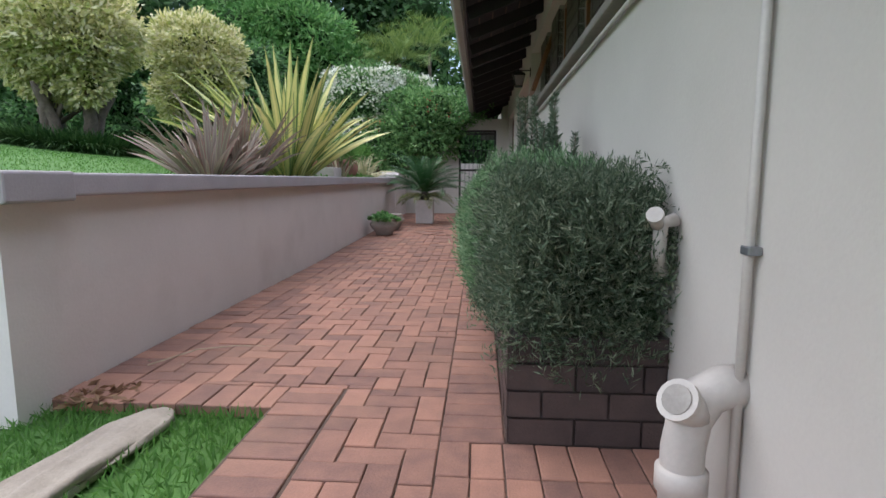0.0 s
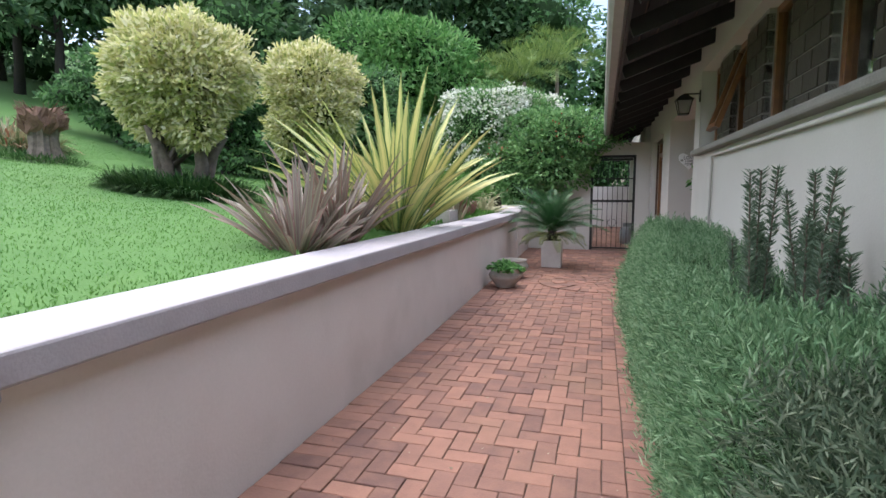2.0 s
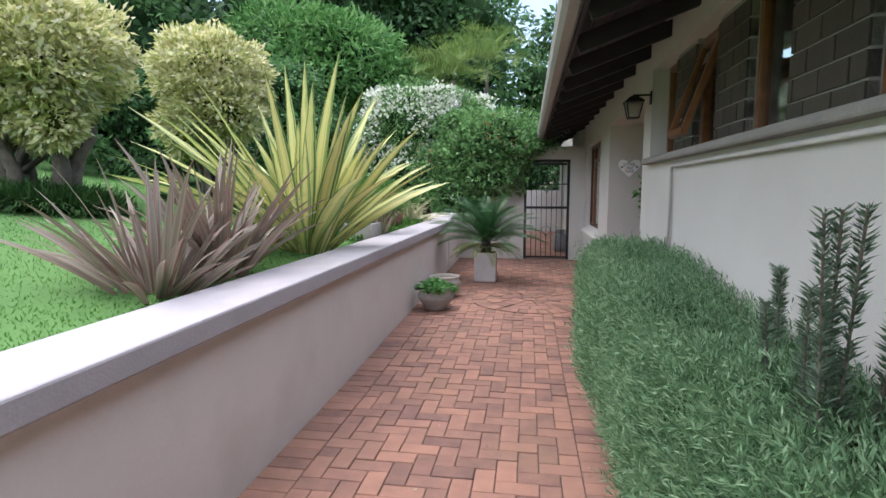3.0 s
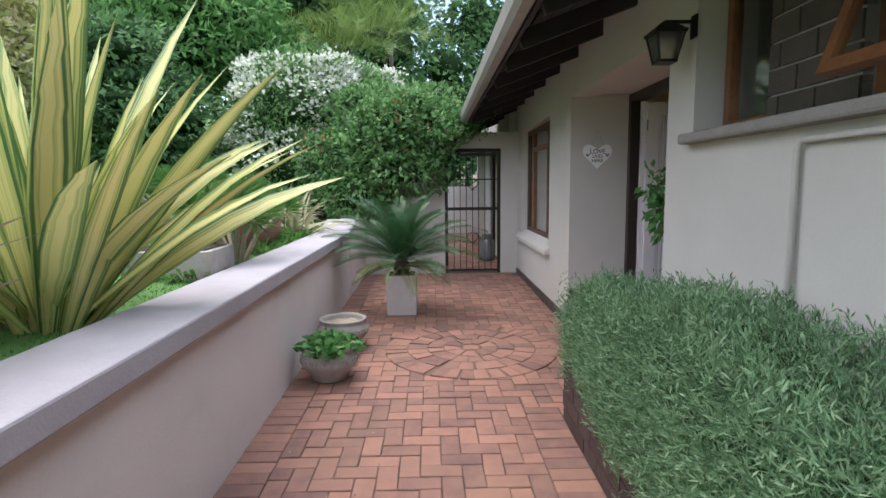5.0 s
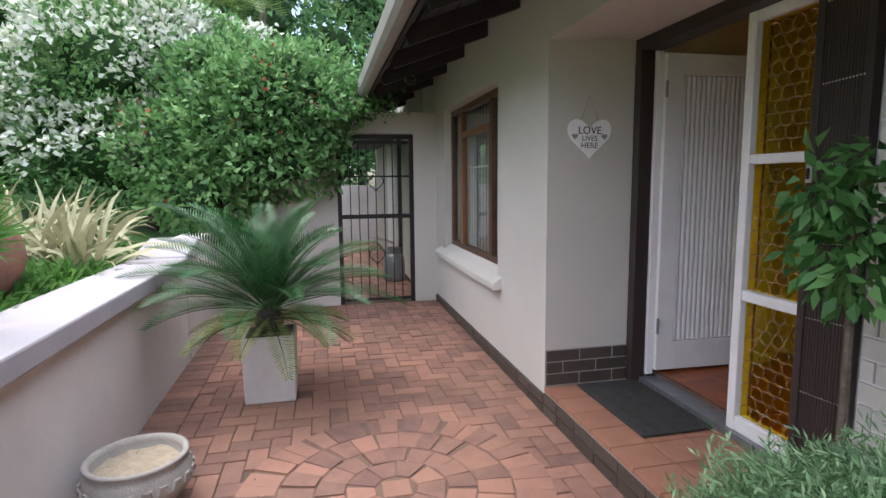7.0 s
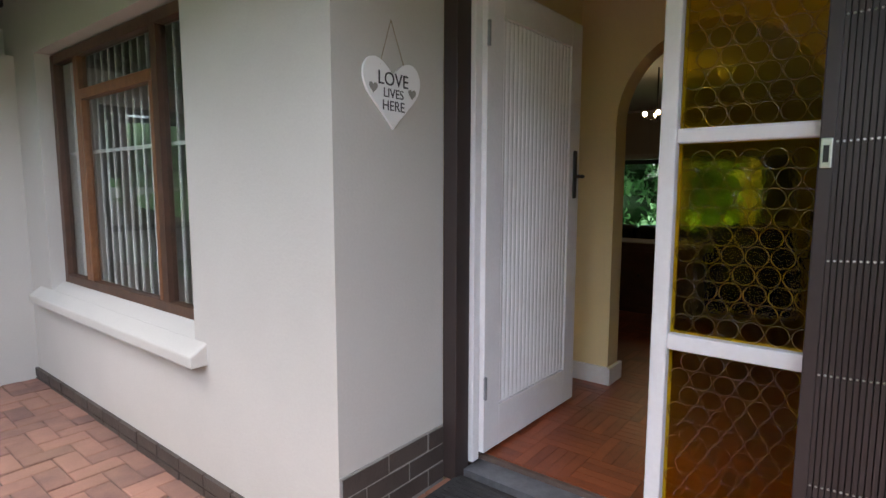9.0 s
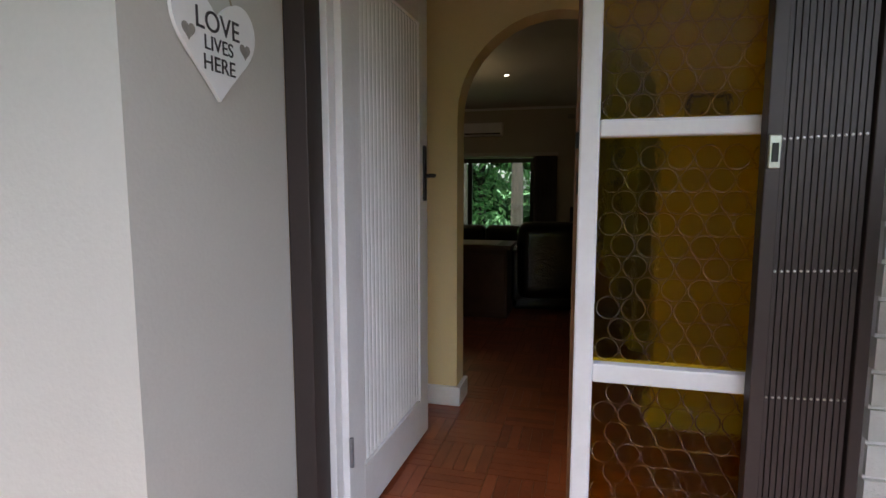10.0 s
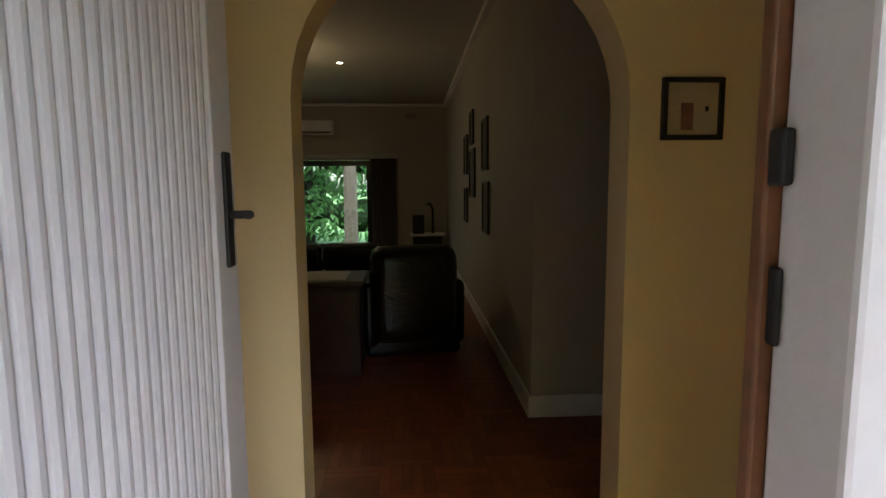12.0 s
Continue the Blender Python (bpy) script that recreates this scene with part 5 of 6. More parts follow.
for k in range(13):
    t = k / 12
    pos = tip - sd * (SL * (1 - t))[:, None]
    a = unit(rng.normal(size=(N, 3)))
    a = unit(a - sd * np.sum(a * sd, 1, keepdims=True))
    dirn = unit(a * (1 - 0.55 * t) + sd * (0.65 + 0.6 * t))
    L = 0.046 * (1 - 0.35 * t)
    s = unit(np.cross(dirn, rng.normal(size=(N, 3)))) * 0.0028
    lv.append(np.stack([pos - s * 0.6, pos + dirn * L * 0.5 - s, pos + dirn * L, pos + dirn * L * 0.5 + s], 1))
lv = np.concatenate(lv) - np.array([0.3, 5.0, 0.42])
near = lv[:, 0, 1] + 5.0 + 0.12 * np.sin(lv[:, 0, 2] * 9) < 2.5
quads("foliage", lv[~near], L_HERB, hedge)
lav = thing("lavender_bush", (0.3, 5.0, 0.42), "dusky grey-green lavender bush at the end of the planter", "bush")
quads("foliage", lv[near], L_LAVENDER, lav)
# smooth dark body under the sprigs; its colour stands in for the hedge's inner shade
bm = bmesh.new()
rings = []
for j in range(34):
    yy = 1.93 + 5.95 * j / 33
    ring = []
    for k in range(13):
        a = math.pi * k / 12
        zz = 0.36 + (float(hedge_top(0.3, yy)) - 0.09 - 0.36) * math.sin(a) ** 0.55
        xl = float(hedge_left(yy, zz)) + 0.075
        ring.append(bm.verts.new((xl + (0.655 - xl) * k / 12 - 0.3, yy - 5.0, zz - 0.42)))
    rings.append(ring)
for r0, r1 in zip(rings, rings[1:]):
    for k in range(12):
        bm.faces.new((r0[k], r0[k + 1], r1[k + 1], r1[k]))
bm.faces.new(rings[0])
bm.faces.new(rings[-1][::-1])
part("inner_shade", bm, SHADE_CORE, hedge, smooth=True)

ros = thing("rosemary", (0.39, 3.5, 0.6), "upright grey-green rosemary stems rising out of the hedge", "rosemary")
rng = np.random.default_rng(4)
V = []
for k in range(24):
    bx, by = rng.uniform(-0.14, 0.12), -0.42 + 0.8 * k / 24 + rng.normal() * 0.04 if k > 1 else 0.8
    h_ = rng.uniform(0.42, 0.72) + 0.16 * (abs(by) < 0.25) if k > 1 else 0.62
    lean = rng.normal(size=2) * 0.05
    bm = bmesh.new()
    tube(bm, [(bx, by, 0), (bx + lean[0] * 0.5, by + lean[1] * 0.5, h_ * 0.5), (bx + lean[0], by + lean[1], h_)], 0.004, 4)
    part("stem", bm, BARK, ros)
    for q in range(620):
        t = rng.uniform(0.05, 1)
        a = rng.uniform(0, 6.28)
        pos = np.array([bx + lean[0] * t, by + lean[1] * t, h_ * t])
        d = np.array([math.cos(a), math.sin(a), 0.7])
        V.append(leaf_verts(rng, pos[None], d[None], 0.046 * (1.2 - 0.5 * t), 0.006)[0])
quads("needles", V, L_ROSE, ros)

# ---- flax clumps behind the wall ----


def blades(ob, made, material, reach=0.0):
    """Each sword leaf as a part of its own."""
    V, U, per = made
    for i in range(0, len(V), per):
        tip_y = V[i + per - 1][1]
        if reach and tip_y > reach:
            k = reach / tip_y
            V[i:i + per] = [p * np.array([k, k, 1]) for p in V[i:i + per]]
        quads("blade", V[i:i + per], material, ob, uvs=U[i:i + per], per=per, smooth=True)


rng = np.random.default_rng(3)
fy = thing("yellow_flax", (-2.52, 7.02, 0.9), "big flax clump with yellow and green striped sword leaves", "flax")
blades(fy, strap_plant(rng, (0, 0, 0), 86, 1.1, 1.85, 0.135, 1.0, 0.4), FLAX_YELLOW, 0.5)
fb = thing("bronze_flax", (-2.55, 5.6, 0.88), "bronze and grey-green flax clump with narrow sword leaves", "flax")
blades(fb, strap_plant(rng, (0, 0, 0), 85, 0.5, 1.1, 0.056, 0.95, 0.45), FLAX_BRONZE)
fb2 = copy_thing(fb, pose(-2.5, 4.9, 0.88, 0, 0, 130))
fb2.scale = (0.85, 0.85, 0.8)

# ---- clipped variegated trees on the lawn ----
TY = "clipped ball-headed shrub tree with yellow variegated leaves"
r1 = np.random.default_rng(31)
tree("variegated_tree", (-5.8, 7.5, lawn_z(-5.8, 7.5)), TY + " on a thick stem", "tree", [(-5.8, 7.5, 3.0, 0.88, 0.88, 0.7), (-5.45, 7.3, 2.72, 0.5, 0.52, 0.46), (-6.15, 7.3, 2.75, 0.5, 0.52, 0.46), (-5.7, 7.4, 2.4, 0.42, 0.42, 0.42), (-5.35, 7.25, 2.25, 0.25, 0.25, 0.3), (-6.05, 7.3, 2.3, 0.26, 0.26, 0.3),], 22000, 0.105, 0.046, L_YELLOW, 31, 0.15, 7, group="variegated trees")
tree("variegated_tree", (-5.25, 10.0, lawn_z(-5.25, 10.0)), TY + ", the smaller one", "tree", [(-5.25, 10.0, 3.25, 0.8, 0.82, 0.64), (-5.05, 9.9, 2.75, 0.62, 0.65, 0.55), (-5.5, 9.9, 2.5, 0.5, 0.5, 0.5)], 15000, 0.105, 0.046, L_YELLOW, 32, 0.08, 5, group="variegated trees")


def tuft(at, rx, ry, n, h_, material, label, seed, name="border_grass", w=0.008):
    rng = np.random.default_rng(seed)
    ob = thing(name, at, label, "grass clump")
    a, rr = rng.uniform(0, 6.28, n), np.sqrt(rng.uniform(0, 1, n))
    base = np.stack([rx * rr * np.cos(a), ry * rr * np.sin(a), np.zeros(n)], 1)
    base[:, 2] = [lawn_z(at[0] + p[0], at[1] + p[1]) - at[2] for p in base]
    o = np.stack([np.cos(a) * rr, np.sin(a) * rr, np.full(n, 0.6)], 1) + rng.normal(size=(n, 3)) * 0.35
    o = unit(o)
    L = (h_ * rng.uniform(0.6, 1.2, n))[:, None]
    s = unit(np.cross(o, np.array([0, 0, 1.0]))) * w
    mid = base + o * L * 0.6
    tipp = mid + (o * 0.4 + np.array([0, 0, -0.25])) * L
    quads("grass", np.stack([base - s, mid - s, tipp, mid + s], 1), material, ob)
    return ob


tuft((-5.75, 7.3, lawn_z(-5.75, 7.3)), 0.95, 0.6, 6000, 0.42, L_TUFT, "low ring of dark border grass round the tree", 41)
tuft((-5.2, 9.8, lawn_z(-5.2, 9.8)), 0.8, 0.5, 2500, 0.28, L_TUFT, "low ring of dark border grass round the tree", 42)

st = thing("tree_stump", (-10.1, 8.85, lawn_z(-10.1, 8.85)), "rough reddish brown cut tree stump on the lawn", "stump")
srng = np.random.default_rng(91)
bm = bmesh.new()
lathe(bm, [(0.36, -0.2), (0.3, 0.05), (0.23, 0.25), (0.22, 0.45), (0.25, 0.58)], seg=36)
for v in bm.verts:
    a = math.atan2(v.co.y, v.co.x)
    k = 1 + 0.1 * math.sin(7 * a) + 0.05 * math.sin(17 * a + 1) + 0.1 * noise.noise(v.co * 5)
    v.co.x, v.co.y = v.co.x * k, v.co.y * k
part("trunk", bm, BARK, st, "grey ridged bark flaring at the roots")
bm = bmesh.new()
lathe(bm, [(0.24, 0.52), (0.34, 0.62), (0.37, 0.8), (0.31, 0.95), (0.12, 0.9)], seg=40)
for v in bm.verts:
    v.co += noise.noise_vector(v.co * 9) * 0.1 + noise.noise_vector(v.co * 23) * 0.045
part("cut_head", bm, STUMP, st, "splintered reddish brown top")
n = 260
a = srng.uniform(0, 6.28, n)
p_ = np.stack([0.3 * np.cos(a), 0.3 * np.sin(a), srng.uniform(0.55, 1.0, n)], 1)
quads("shoots", leaf_verts(srng, p_, np.stack([np.cos(a), np.sin(a), srng.uniform(0.2, 1.4, n)], 1), 0.16, 0.02), STUMP, st)
tuft((-10.1, 8.5, lawn_z(-10.1, 8.5)), 1.1, 0.7, 1200, 0.25, L_TUFT, "thin dark grass round the stump", 43)
tuft((-11.6, 9.3, lawn_z(-11.6, 9.3)), 0.8, 0.7, 900, 0.6, L_BROM, "pale strappy clump beside the stump", 44, w=0.02)

# ---- flowering shrub, dark climber, far bushes ----
tree("flowering_shrub", (-2.8, 14.6, lawn_z(-2.8, 14.6)), "rounded shrub covered in clusters of white blossom", "shrub", [(-3.0, 14.5, 3.0, 1.25, 1.0, 0.95), (-2.0, 14.6, 2.75, 1.0, 0.9, 0.85), (-2.3, 14.7, 3.25, 0.8, 0.8, 0.55), (-3.7, 14.6, 2.5, 0.9, 0.8, 0.8), (-3.0, 14.3, 1.9, 1.3, 0.8, 0.7)] + scattered_blobs(np.random.default_rng(78), (-2.7, 14.5, 2.9), (1.6, 0.8, 1.0), 14, 0.2, 0.45), 22000, 0.085, 0.05, L_MID, 51, 0.08, 4, extra=(10500, 0.085, 0.065, L_WHITE, -0.3, "blossom"))
tree("dark_shrub", (-1.6, 13.75, 1.0), "dark glossy leaved shrub with a few red blooms by the gate", "shrub", [(-1.5, 13.3, 2.15, 0.85, 0.6, 0.65), (-0.95, 13.3, 2.35, 0.65, 0.5, 0.5), (-2.2, 13.5, 1.9, 0.7, 0.5, 0.6), (-1.3, 13.2, 1.75, 0.8, 0.5, 0.4), (-0.9, 13.5, 2.75, 0.6, 0.4, 0.4), (-1.7, 13.6, 2.75, 0.7, 0.5, 0.4), (-1.95, 13.15, 1.45, 0.55, 0.42, 0.4)] + scattered_blobs(np.random.default_rng(77), (-1.45, 13.3, 2.2), (1.05, 0.5, 0.8), 16, 0.16, 0.36), 17000, 0.1, 0.058, L_MID, 52, 0.05, 5, extra=(160, 0.05, 0.045, L_RED, -0.3, "blossom"), core=True)
rng = np.random.default_rng(53)
cl = thing("climber", (-0.3, 13.3, 2.38), "loose leafy climber hanging over the top of the gate", "climber")
bm = bmesh.new()
V = []
for k in range(30):
    p0 = np.array([rng.uniform(-0.9, 0.3), rng.uniform(-0.2, 0.3), rng.uniform(0, 0.2)])
    p1 = p0 + np.array([rng.uniform(0.0, 0.7), rng.uniform(-0.7, 0.1), rng.uniform(-0.15, 0.45)])
    tube(bm, [tuple(p0), tuple((p0 + p1) / 2 + np.array([0, 0, 0.07])), tuple(p1)], 0.004, 4)
    t = rng.uniform(0, 1, 60)[:, None]
    pos = p0 + (p1 - p0) * t + rng.normal(size=(60, 3)) * 0.05
    V.append(leaf_verts(rng, pos, rng.normal(size=(60, 3)) + np.array([0, 0, -0.3]), 0.06, 0.036))
part("stems", bm, BARK, cl)
quads("leaves", np.concatenate(V), L_BRIGHT, cl)


# ---- succulents, boulder and trough in the bed behind the wall ----
tr = thing("concrete_trough", (-2.62, 8.4, 0.88), "weathered grey concrete trough in the planted bed", "trough")
part("box", boxes((-0.4, 0.4, -0.22, 0.22, 0, 0.24), bevel=0.01), POT_GREY, tr)
part("soil", boxes((-0.36, 0.36, -0.18, 0.18, 0.238, 0.246)), SOIL, tr)
bo = thing("rust_boulder", (-2.8, 10.1, 0.92), "rounded rust-red weathered boulder among the succulents", "boulder")
bm = bmesh.new()
bmesh.ops.create_icosphere(bm, subdivisions=4, radius=1, matrix=Matrix.Translation((0, 0, 0.2)) @ Matrix.Diagonal((0.42, 0.75, 0.45, 1)))
for v in bm.verts:
    v.co += noise.noise_vector(v.co * 3) * 0.09
part("rock", bm, TERRA_ROCK, bo, smooth=True)


def succulent(at, seed):
    rng = np.random.default_rng(seed)
    ob = thing("pencil_succulent", at, "branching succulent with pale stems and green needle tufts", "succulent", "succulents in the bed")
    V = []
    for k in range(9):
        a = rng.uniform(0, 6.28)
        p1 = np.array([0.13 * math.cos(a), 0.13 * math.sin(a), rng.uniform(0.18, 0.3)])
        p2 = p1 + np.array([0.16 * math.cos(a) + rng.normal() * 0.05, 0.16 * math.sin(a) + rng.normal() * 0.05, rng.uniform(0.1, 0.2)])
        bm = bmesh.new()
        tube(bm, [(0, 0, -0.05), tuple(p1), tuple(p2)], [0.02, 0.015, 0.01], 6)
        part("stem", bm, STRAW, ob)
        n = 260
        d = unit(rng.normal(size=(n, 3)) + np.array([0, 0, 1.0]))
        V.append(leaf_verts(rng, np.repeat(p2[None], n, 0) + d * 0.02, d, 0.13, 0.009))
    ob.scale = (1.4, 1.4, 1.3)
    quads("needles", np.concatenate(V), L_GRASS, ob)


succulent((-2.35, 9.05, 0.9), 61)
succulent((-3.3, 10.0, 1.02), 62)
succulent((-3.25, 10.8, 1.02), 65)
rng = np.random.default_rng(63)
for k in range(9):
    bx, by = -2.45 - rng.uniform(0, 0.9), 10.2 + rng.uniform(0, 2.6)
    br = thing("bromeliad", (bx, by, lawn_z(bx, by)), "pale strappy bromeliad rosette with reddish tips", "bromeliad", "bromeliads in the bed")
    blades(br, strap_plant(rng, (0, 0, 0), 26, 0.4, 0.7, 0.045, 1.2, 1.1, 5), L_BROM)
for k in range(7):
    bx, by = -2.3 - rng.uniform(0, 0.6), 8.4 + 0.5 * k
    tuft((bx, by, lawn_z(bx, by)), 0.3, 0.3, 350, 0.18, L_GRASS, "low green leafy ground cover in the bed", 70 + k, name="ground_cover", w=0.014)

# ---- wood behind the garden ----
def big_tree(x, y, h_, r, seed, material, leaves=5200, leaf=0.3, lw=0.15, label="tall dark evergreen tree in the wood behind the garden", low=0.35, name="wood_tree"):
    rng = np.random.default_rng(seed)
    z0 = lawn_z(x, y) if x < -2.1 else 0.0
    blobs = [(x + rng.normal() * r * 0.45, y + rng.normal() * r * 0.45, z0 + h_ * (low + (1 - low) * (k + 0.5) / 9), r * rng.uniform(0.5, 0.8), r * rng.uniform(0.5, 0.8), h_ * 0.13) for k in range(9)]
    return tree(name, (x, y, z0), label, "tree", blobs, leaves, leaf, lw, material, seed, 0.16, 1, BARK_DARK, "trees of the wood", 0.3)


WOOD = [(0.8, 27, 8.7, 2.3), (-18.4, 16, 9, 2.6), (-21, 16.5, 10, 2.6), (-12.5, 18, 11, 2.6), (-9, 20, 12, 2.8), (-6, 23, 12, 3), (-3.4, 23, 10, 2.4), (-14, 24, 14, 3.2), (-22, 25, 14, 3.5), (-9.5, 27, 15, 3.4), (-5, 30, 14, 3.2), (-24.5, 14, 9, 3), (-27, 20, 13, 3.4), (-31, 13, 13, 3.5), (-18, 31, 17, 4), (-26, 31, 17, 4), (-10, 36, 19, 4), (-16.5, 20.5, 9, 3.2), (-20, 21.5, 10, 3.4), (-24, 18, 9, 3.2)]
for i, (x, y, h_, r) in enumerate(WOOD):
    big_tree(x, y, h_, r, 100 + i, L_WOOD if i % 3 else L_DARK, leaves=6500, low=0.32 if i in (1, 2) else 0.05 if i > 16 else 0.2)
for i, (x, y, h_, r) in enumerate([(-9.0, 12.6, 2.2, 1.2), (-7.2, 13.2, 2.6, 1.3), (-11, 13.0, 2.4, 1.3), (-5.6, 14.5, 2.8, 1.3), (-12.9, 13.2, 2.0, 1.0)]):
    big_tree(x, y, h_, r, 150 + i, L_DARK, leaves=5000, leaf=0.14, lw=0.07, low=0.15, label="dense dark green shrub at the edge of the lawn", name="edge_shrub")
tree("bright_tree", (-6.5, 17.5, lawn_z(-6.5, 17.5)), "broad tree with a bright green rounded crown", "tree", [(-7.5, 17.5, 5.6, 1.7, 1.5, 1.2), (-5.6, 17.5, 5.2, 1.6, 1.5, 1.1), (-6.6, 17, 4.5, 1.8, 1.4, 1.0), (-4.6, 17.6, 4.4, 1.2, 1.2, 0.9), (-8.7, 17.4, 4.7, 1.2, 1.2, 0.9)] + scattered_blobs(np.random.default_rng(79), (-6.6, 17.2, 5.0), (2.2, 1.2, 1.2), 12, 0.4, 0.7), 15000, 0.24, 0.085, L_CROWN, 57, 0.16, 1, BARK_DARK)
rng = np.random.default_rng(58)
for k, (x, y, h_) in enumerate([(-2.5, 17.0, 3.4), (-1.7, 18.2, 3.9), (-3.3, 18.0, 3.0)]):
    z0 = lawn_z(min(x, -2.1), y)
    pm = thing("palm", (x, y, z0), "feathery yellow-green palm behind the white shrub", "palm", "garden palms")
    bm = bmesh.new()
    tube(bm, [(0, 0, -0.2), (0.05, 0, h_ * 0.5), (0, 0.05, h_)], [0.09, 0.07, 0.05], 8)
    part("trunk", bm, BARK, pm)
    V, _ = fronds(rng, 17, (0, 0, h_), 1.2, 1.7, 0.2, 1.3, 1.3, 0.42, 0.04, 26)
    quads("fronds", V, L_PALM, pm)
# garden seen through the living room window
for i, (x, y, h_, r) in enumerate([(16, 9, 6, 2.2), (17, 12.5, 7, 2.4), (15.5, 15, 6, 2.2), (20, 17, 9, 3)]):
    big_tree(x, y, h_, r, 170 + i, L_BRIGHT, leaves=4000, leaf=0.25, lw=0.1, low=0.1, label="leafy green garden tree outside the living room", name="garden_tree")
for i, (x, y) in enumerate([(13.6, 10.9), (13.9, 12.4)]):
    pm = thing("palm", (x, y, 0), "pale trunked palm outside the living room window", "palm", "garden palms")
    bm = bmesh.new()
    tube(bm, [(0, 0, -0.1), (0, 0, 2), (0, 0, 4.2)], [0.17, 0.15, 0.13], 10)
    part("trunk", bm, BARK, pm)
    V, _ = fronds(rng, 15, (0, 0, 3.6), 1.6, 2.2, 0.4, 1.8, 1.3, 0.4, 0.04, 26)
    quads("fronds", V, L_PALM, pm)

# ---- yard behind the gate ----
yard = tagged(part("wall_yard", boxes((0.55, 0.75, 13.65, 20, 0, 2.9)), PLASTER), "beige house wall along the yard behind the gate", "wall", kind="structure")
part("dark_post", boxes((0.5, 0.56, 15.6, 15.75, 0.1, 2.4)), TIMBER_DARK, yard)
part("pale_door", boxes((0.52, 0.56, 16.4, 17.3, 0.15, 2.2)), WHITE_PAINT, yard)
tagged(part("wall_yard_end", boxes((-6, 6, 20, 20.2, 0, 1.5)), PLASTER_WALL), "pale plastered wall at the end of the yard", "wall", kind="structure")
tagged(part("veranda_roof", boxes((0.0, 0.55, 15.0, 19.5, 2.3, 2.36)), TIMBER_DARK), "dark timber veranda roof over the yard wall", "roof", kind="structure")
gc = thing("gas_cylinder", (0.3, 14.8, 0.11), "grey steel gas cylinder standing behind the gate", "gas cylinder")
bm = bmesh.new()
lathe(bm, [(0.13, 0), (0.155, 0.03), (0.16, 0.1), (0.16, 0.3), (0.14, 0.38), (0.07, 0.43), (0.03, 0.44)], seg=24)
part("tank", bm, STEEL_GREY, gc, smooth=True)
bm = bmesh.new()
lathe(bm, [(0.1, 0.41), (0.1, 0.5), (0.092, 0.5), (0.092, 0.42)], seg=20)
part("guard_ring", bm, STEEL_GREY, gc)
bm = bmesh.new()
tube(bm, [(0, 0, 0.5), (0, 0, 0.56), (-0.15, -0.02, 0.62), (-0.3, 0, 0.66)], 0.018, 8)
part("valve", bm, RIVET, gc)

# ---- near grass patch with the stepping stone, dry leaves ----
rng = np.random.default_rng(81)
n = 9000
px, py = -0.88 - rng.uniform(0, 1, n) * 1.6, 2.08 - rng.uniform(0, 1, n) ** 1.3 * 2.6
keep = ~((px > -1.5) & (px < -1.24) & (py < 2.02) & (py > 0.9) & (abs(px + 1.37 - (py - 1.5) * 0.12) < 0.1))
px, py = px[keep], py[keep]
n = len(px)
base = np.stack([px, py, np.full(n, -0.05)], 1)
o = unit(rng.normal(size=(n, 3)) * 0.6 + np.array([0, 0, 1.0]))
quads_ob = quads("grass_patch", leaf_verts(rng, base, o, 0.062, 0.009), L_GRASS)
tagged(quads_ob, "rough green grass beside the brick path", "grass", kind="stuff")
n = 90000
px, py = -2.25 - 11 * rng.uniform(0, 1, n) ** 1.4, 2.3 + 11 * rng.uniform(0, 1, n)
base = np.array([(a, b, lawn_z(a, b) - 0.006) for a, b in zip(px, py)])
o = unit(rng.normal(size=(n, 3)) * 0.6 + np.array([0, 0, 1.0]))
tagged(quads("lawn_grass", leaf_verts(rng, base, o, 0.027, 0.007), L_GRASS), "short green blades of the mown lawn", "grass", kind="stuff")
ss = thing("stepping_stone", (-1.37, 1.5, -0.05), "long pale sandstone slab lying in the grass", "stone")
bm = bmesh.new()
bmesh.ops.create_icosphere(bm, subdivisions=4, radius=1)
for v in bm.verts:
    c = v.co
    e = 5.0
    k = (abs(c.x) ** e + abs(c.y) ** e + abs(c.z) ** e) ** (-1 / e)
    v.co = Vector((c.x * k * 0.105, c.y * k * 0.56, c.z * k * 0.03 + 0.03)) + noise.noise_vector(c * 2.5) * 0.02 + noise.noise_vector(c * 7) * 0.006
part("slab", bm, STONE, ss, smooth=True).rotation_euler = (0, 0, radians(-6))
rng = np.random.default_rng(83)
n = 60
base = np.stack([-1.78 + rng.uniform(0, 0.35, n) ** 1.2, 2.02 + rng.uniform(0, 0.25, n), np.full(n, 0.01)], 1)
tagged(quads("dry_leaves", leaf_verts(rng, base, rng.normal(size=(n, 3)) * np.array([1, 1, 0.25]), 0.06, 0.022), leaf_mat("leaves_dry", [(0.12, 0.06, 0.035), (0.25, 0.14, 0.08), (0.35, 0.24, 0.15)])), "brown dry leaves fallen at the foot of the wall", "dry leaves", kind="stuff")
n = 90
yy = rng.uniform(2.5, 13, n)
base = np.stack([rng.uniform(-1.8, 0.0, n), yy, np.array([floor_z(q) + 0.008 for q in yy])], 1)
tagged(quads("fallen_petals", leaf_verts(rng, base, rng.normal(size=(n, 3)) * np.array([1, 1, 0.1]), 0.022, 0.01), STRAW), "small pale dry petals and twigs on the bricks", "petals", kind="stuff")
tw = tagged(new("dry_twig"), "thin dry twig lying on the brick path", "twig")
tw.location = (-1.45, 2.75, 0.02)
bm = bmesh.new()
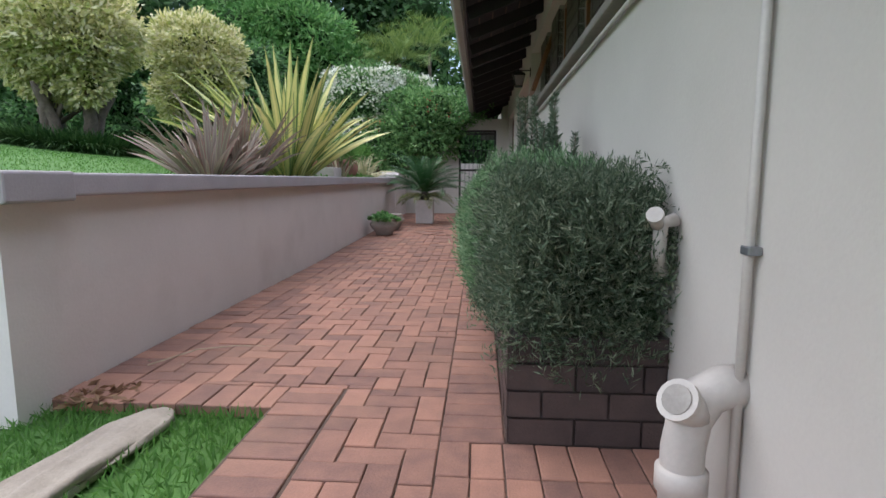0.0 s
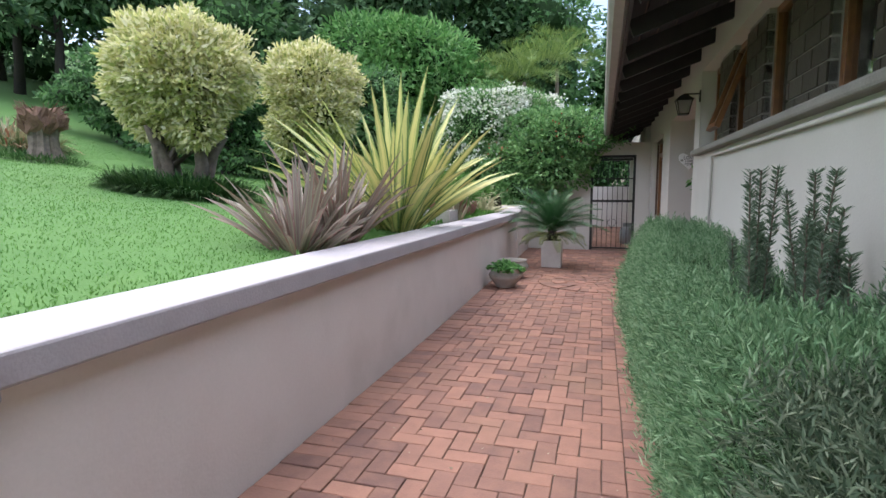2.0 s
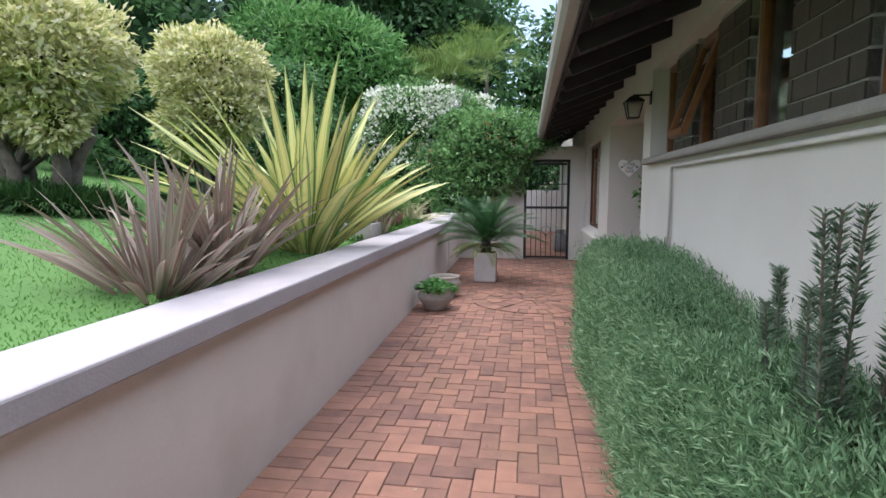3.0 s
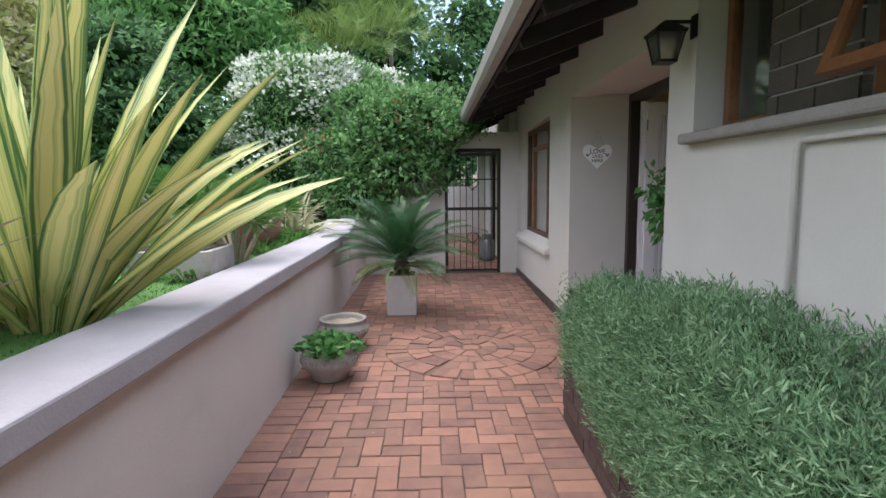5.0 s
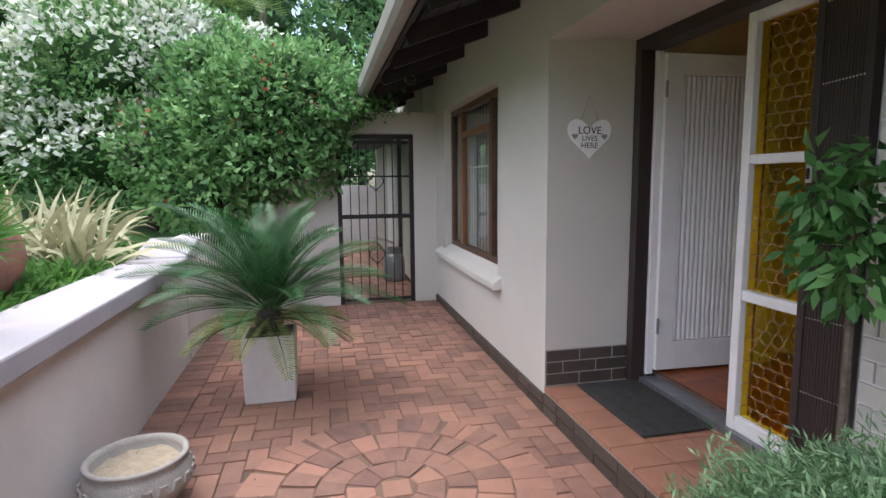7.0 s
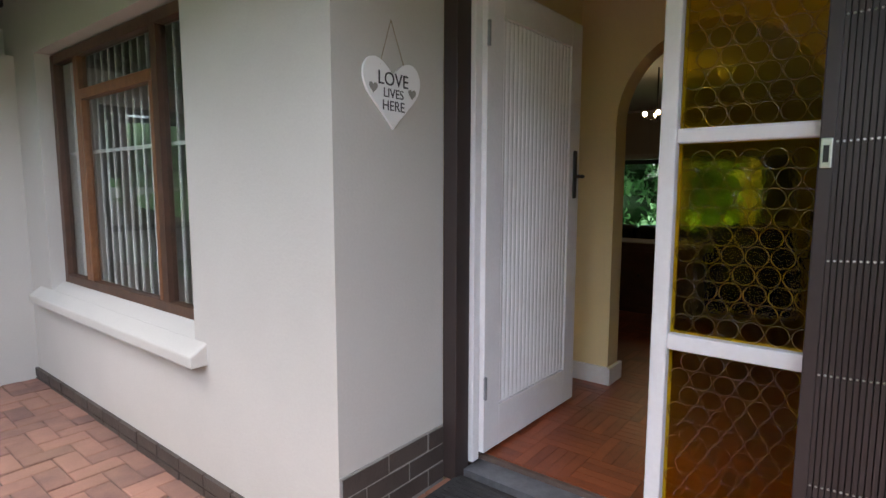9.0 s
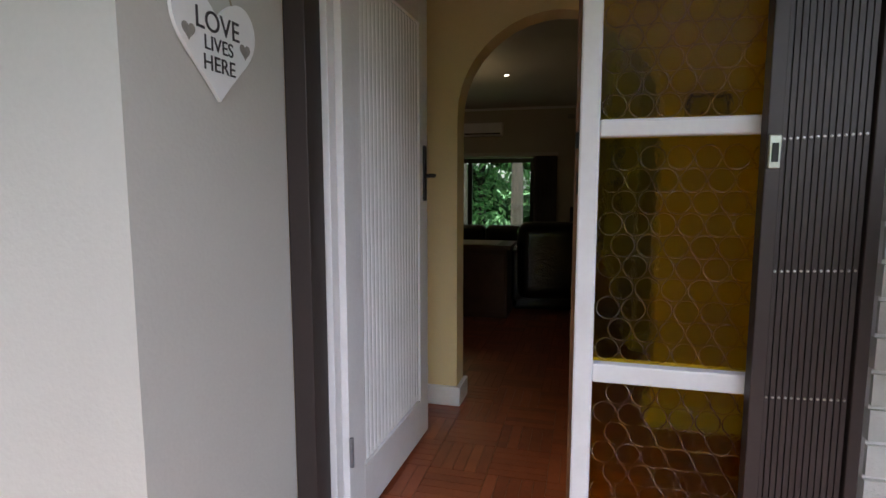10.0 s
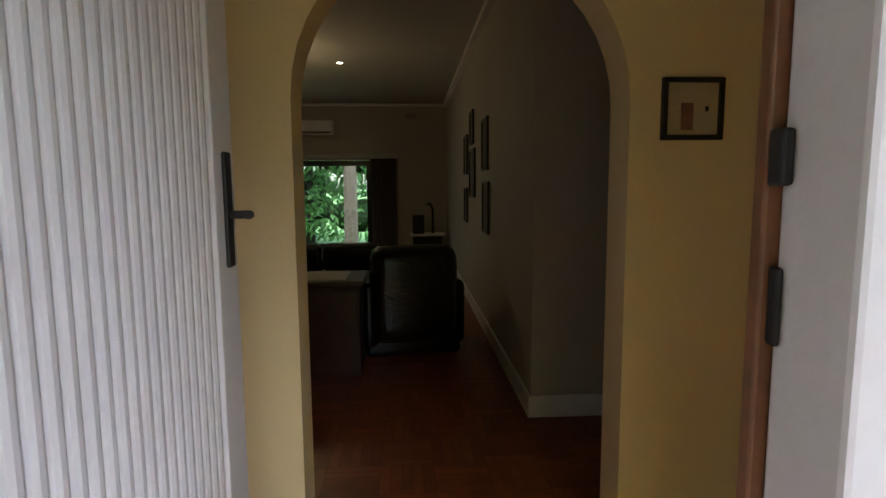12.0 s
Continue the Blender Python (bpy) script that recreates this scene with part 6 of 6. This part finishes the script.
tube(bm, [(-0.2, -0.25, 0), (-0.05, -0.05, 0.02), (0.1, 0.05, 0.012), (0.3, 0.1, 0.0)], [0.004, 0.004, 0.003, 0.001], 5)
part("stick", bm, STRAW, tw)

# ---- paving bricks ----
BL, BW, GAP = 0.228, 0.114, 0.0055
CC, CR = (-0.4, 9.42), 0.79
rects = []


def lay(x0, x1, y0, y1, lo_x, hi_x, lo_y, hi_y):
    a, b, c, d = max(x0, lo_x), min(x1, hi_x), max(y0, lo_y), min(y1, hi_y)
    if b - a > 0.03 and d - c > 0.03:
        if math.hypot((a + b) / 2 - CC[0], (c + d) / 2 - CC[1]) > CR - 0.07:
            rects.append((a, b, c, d))


def herringbone(lo_x, hi_x, lo_y, hi_y):
    w = BW
    for i in range(-30, 40):
        for j in range(-10, 190):
            x, y = -1.62 + i * w, 1.0 + j * w
            if x > hi_x or y > hi_y or x < lo_x - BL or y < lo_y - BL:
                continue
            k = (i - j) % 4
            if k == 0:
                lay(x, x + 2 * w, y, y + w, lo_x, hi_x, lo_y, hi_y)
            elif k == 3:
                lay(x, x + w, y, y + 2 * w, lo_x, hi_x, lo_y, hi_y)


def courses(lo_x, hi_x, lo_y, hi_y, along):
    if along == "x":
        y = lo_y
        while y < hi_y:
            lay(lo_x, hi_x, y, y + BW, lo_x, hi_x, lo_y, hi_y)
            y += BW
    else:
        x = lo_x
        while x < hi_x - 0.02:
            lay(x, x + BW, lo_y, hi_y, lo_x, hi_x, lo_y, hi_y)
            x += BW


herringbone(-1.62, -0.138, 2.33, 8.3)
courses(-1.85, -1.62, 2.1, 13.4, "x")
courses(-0.138, 0.1, 1.855, 8.1, "x")
courses(-1.62, -0.86, 2.1, 2.33, "y")
herringbone(-0.594, -0.138, -1.5, 2.33)
courses(-0.86, -0.606, -1.5, 2.33, "x")
for k in range(10):
    courses(-0.138, 0.66, 1.855 - 0.23 * (k + 1), 1.855 - 0.23 * k, "y")
herringbone(-1.62, 0.69, 8.3, 13.4)
herringbone(-0.13, 0.69, 8.1, 8.3)
herringbone(0.1, 0.69, 7.99, 8.1)
herringbone(-0.5, 0.5, 13.65, 19.9)
PH = 0.05


def chamfered(hx, hy, c=0.0035):
    """A brick with its upper edges eased; the top is z 0."""
    v = [(-hx, -hy, -PH), (hx, -hy, -PH), (hx, hy, -PH), (-hx, hy, -PH), (-hx, -hy, -c), (hx, -hy, -c), (hx, hy, -c), (-hx, hy, -c), (-hx + c, -hy + c, 0), (hx - c, -hy + c, 0), (hx - c, hy - c, 0), (-hx + c, hy - c, 0)]
    f = [(8, 9, 10, 11)] + [(a, (a + 1) % 4, (a + 1) % 4 + 4, a + 4) for a in range(4)] + [(a + 4, (a + 1) % 4 + 4, (a + 1) % 4 + 8, a + 8) for a in range(4)]
    return v, f


prng = random.Random(9)
cache, singles, AV, AF = {}, 0, [], []
rects.sort(key=lambda q: (q[2] + q[3]))
for a, b, c, d in rects:
    cx, cy = (a + b) / 2, (c + d) / 2
    hx, hy = (b - a - GAP) / 2, (d - c - GAP) / 2
    zz = floor_z(cy) + prng.uniform(-0.0035, 0.0025)
    tilt = (prng.gauss(0, 0.008), prng.gauss(0, 0.008), prng.gauss(0, 0.012))
    if singles < 300 and cy > 1.2:
        key = (round(hx, 3), round(hy, 3))
        if key not in cache:
            v, f = chamfered(hx, hy)
            me = bpy.data.meshes.new("paver")
            me.from_pydata(v, [], f)
            me.materials.append(PAVER)
            cache[key] = me
        ob = new("paver", cache[key])
        ob.parent = bed
        ob.location, ob.rotation_euler = (cx, cy, zz), tilt
        singles += 1
    else:
        v, f = chamfered(hx, hy)
        m = Matrix.Translation((cx, cy, zz)) @ Euler(tilt).to_matrix().to_4x4()
        n0 = len(AV)
        AV += [tuple(m @ Vector(q)) for q in v]
        AF += [tuple(i + n0 for i in q) for q in f]
bm = bmesh.new()
bm.faces.new([bm.verts.new((CC[0] + 0.775 * math.cos(a), CC[1] + 0.775 * math.sin(a), floor_z(CC[1] + 0.775 * math.sin(a)) + 0.0035)) for a in (2 * math.pi * k / 64 for k in range(64))])
part("rosette_bed", bm, ROSETTE_SAND, bed)
# the round brick rosette before the door: rings of wedge-laid bricks
for r0, r1, n in ((0.585, 0.785, 38), (0.40, 0.58, 25), (0.25, 0.395, 17), (0.10, 0.245, 9)):
    for k in range(n):
        w0 = 2 * math.pi * r0 / n - 0.004
        w1 = 2 * math.pi * r1 / n - 0.012
        a = 2 * math.pi * (k + 0.3 * (n % 7)) / n + prng.gauss(0, 0.02)
        v, f = chamfered((r1 - r0 - 0.006) / 2, 0.5)
        n0 = len(AV)
        dz = prng.uniform(0.006, 0.015)
        tl = prng.gauss(0, 0.03)
        for q in v:
            hw = (w0 + (w1 - w0) * (q[0] / (r1 - r0) + 0.5)) * q[1]
            rr = (r0 + r1) / 2 + q[0]
            px_, py_ = CC[0] + rr * math.cos(a) - hw * math.sin(a), CC[1] + rr * math.sin(a) + hw * math.cos(a)
            AV.append((px_, py_, floor_z(py_) + q[2] + dz + tl * hw))
        AF += [tuple(i + n0 for i in q) for q in f]
v, f = chamfered(0.07, 0.07)
n0 = len(AV)
AV += [(q[0] + CC[0], q[1] + CC[1], q[2] + floor_z(CC[1]) + 0.011) for q in v]
AF += [tuple(i + n0 for i in q) for q in f]
me = bpy.data.meshes.new("paver_field")
me.from_pydata(AV, [], AF)
me.materials.append(PAVER_MANY)
tagged(new("paver_field", me), "red clay pavers with a round brick rosette before the door", kind="stuff").parent = bed
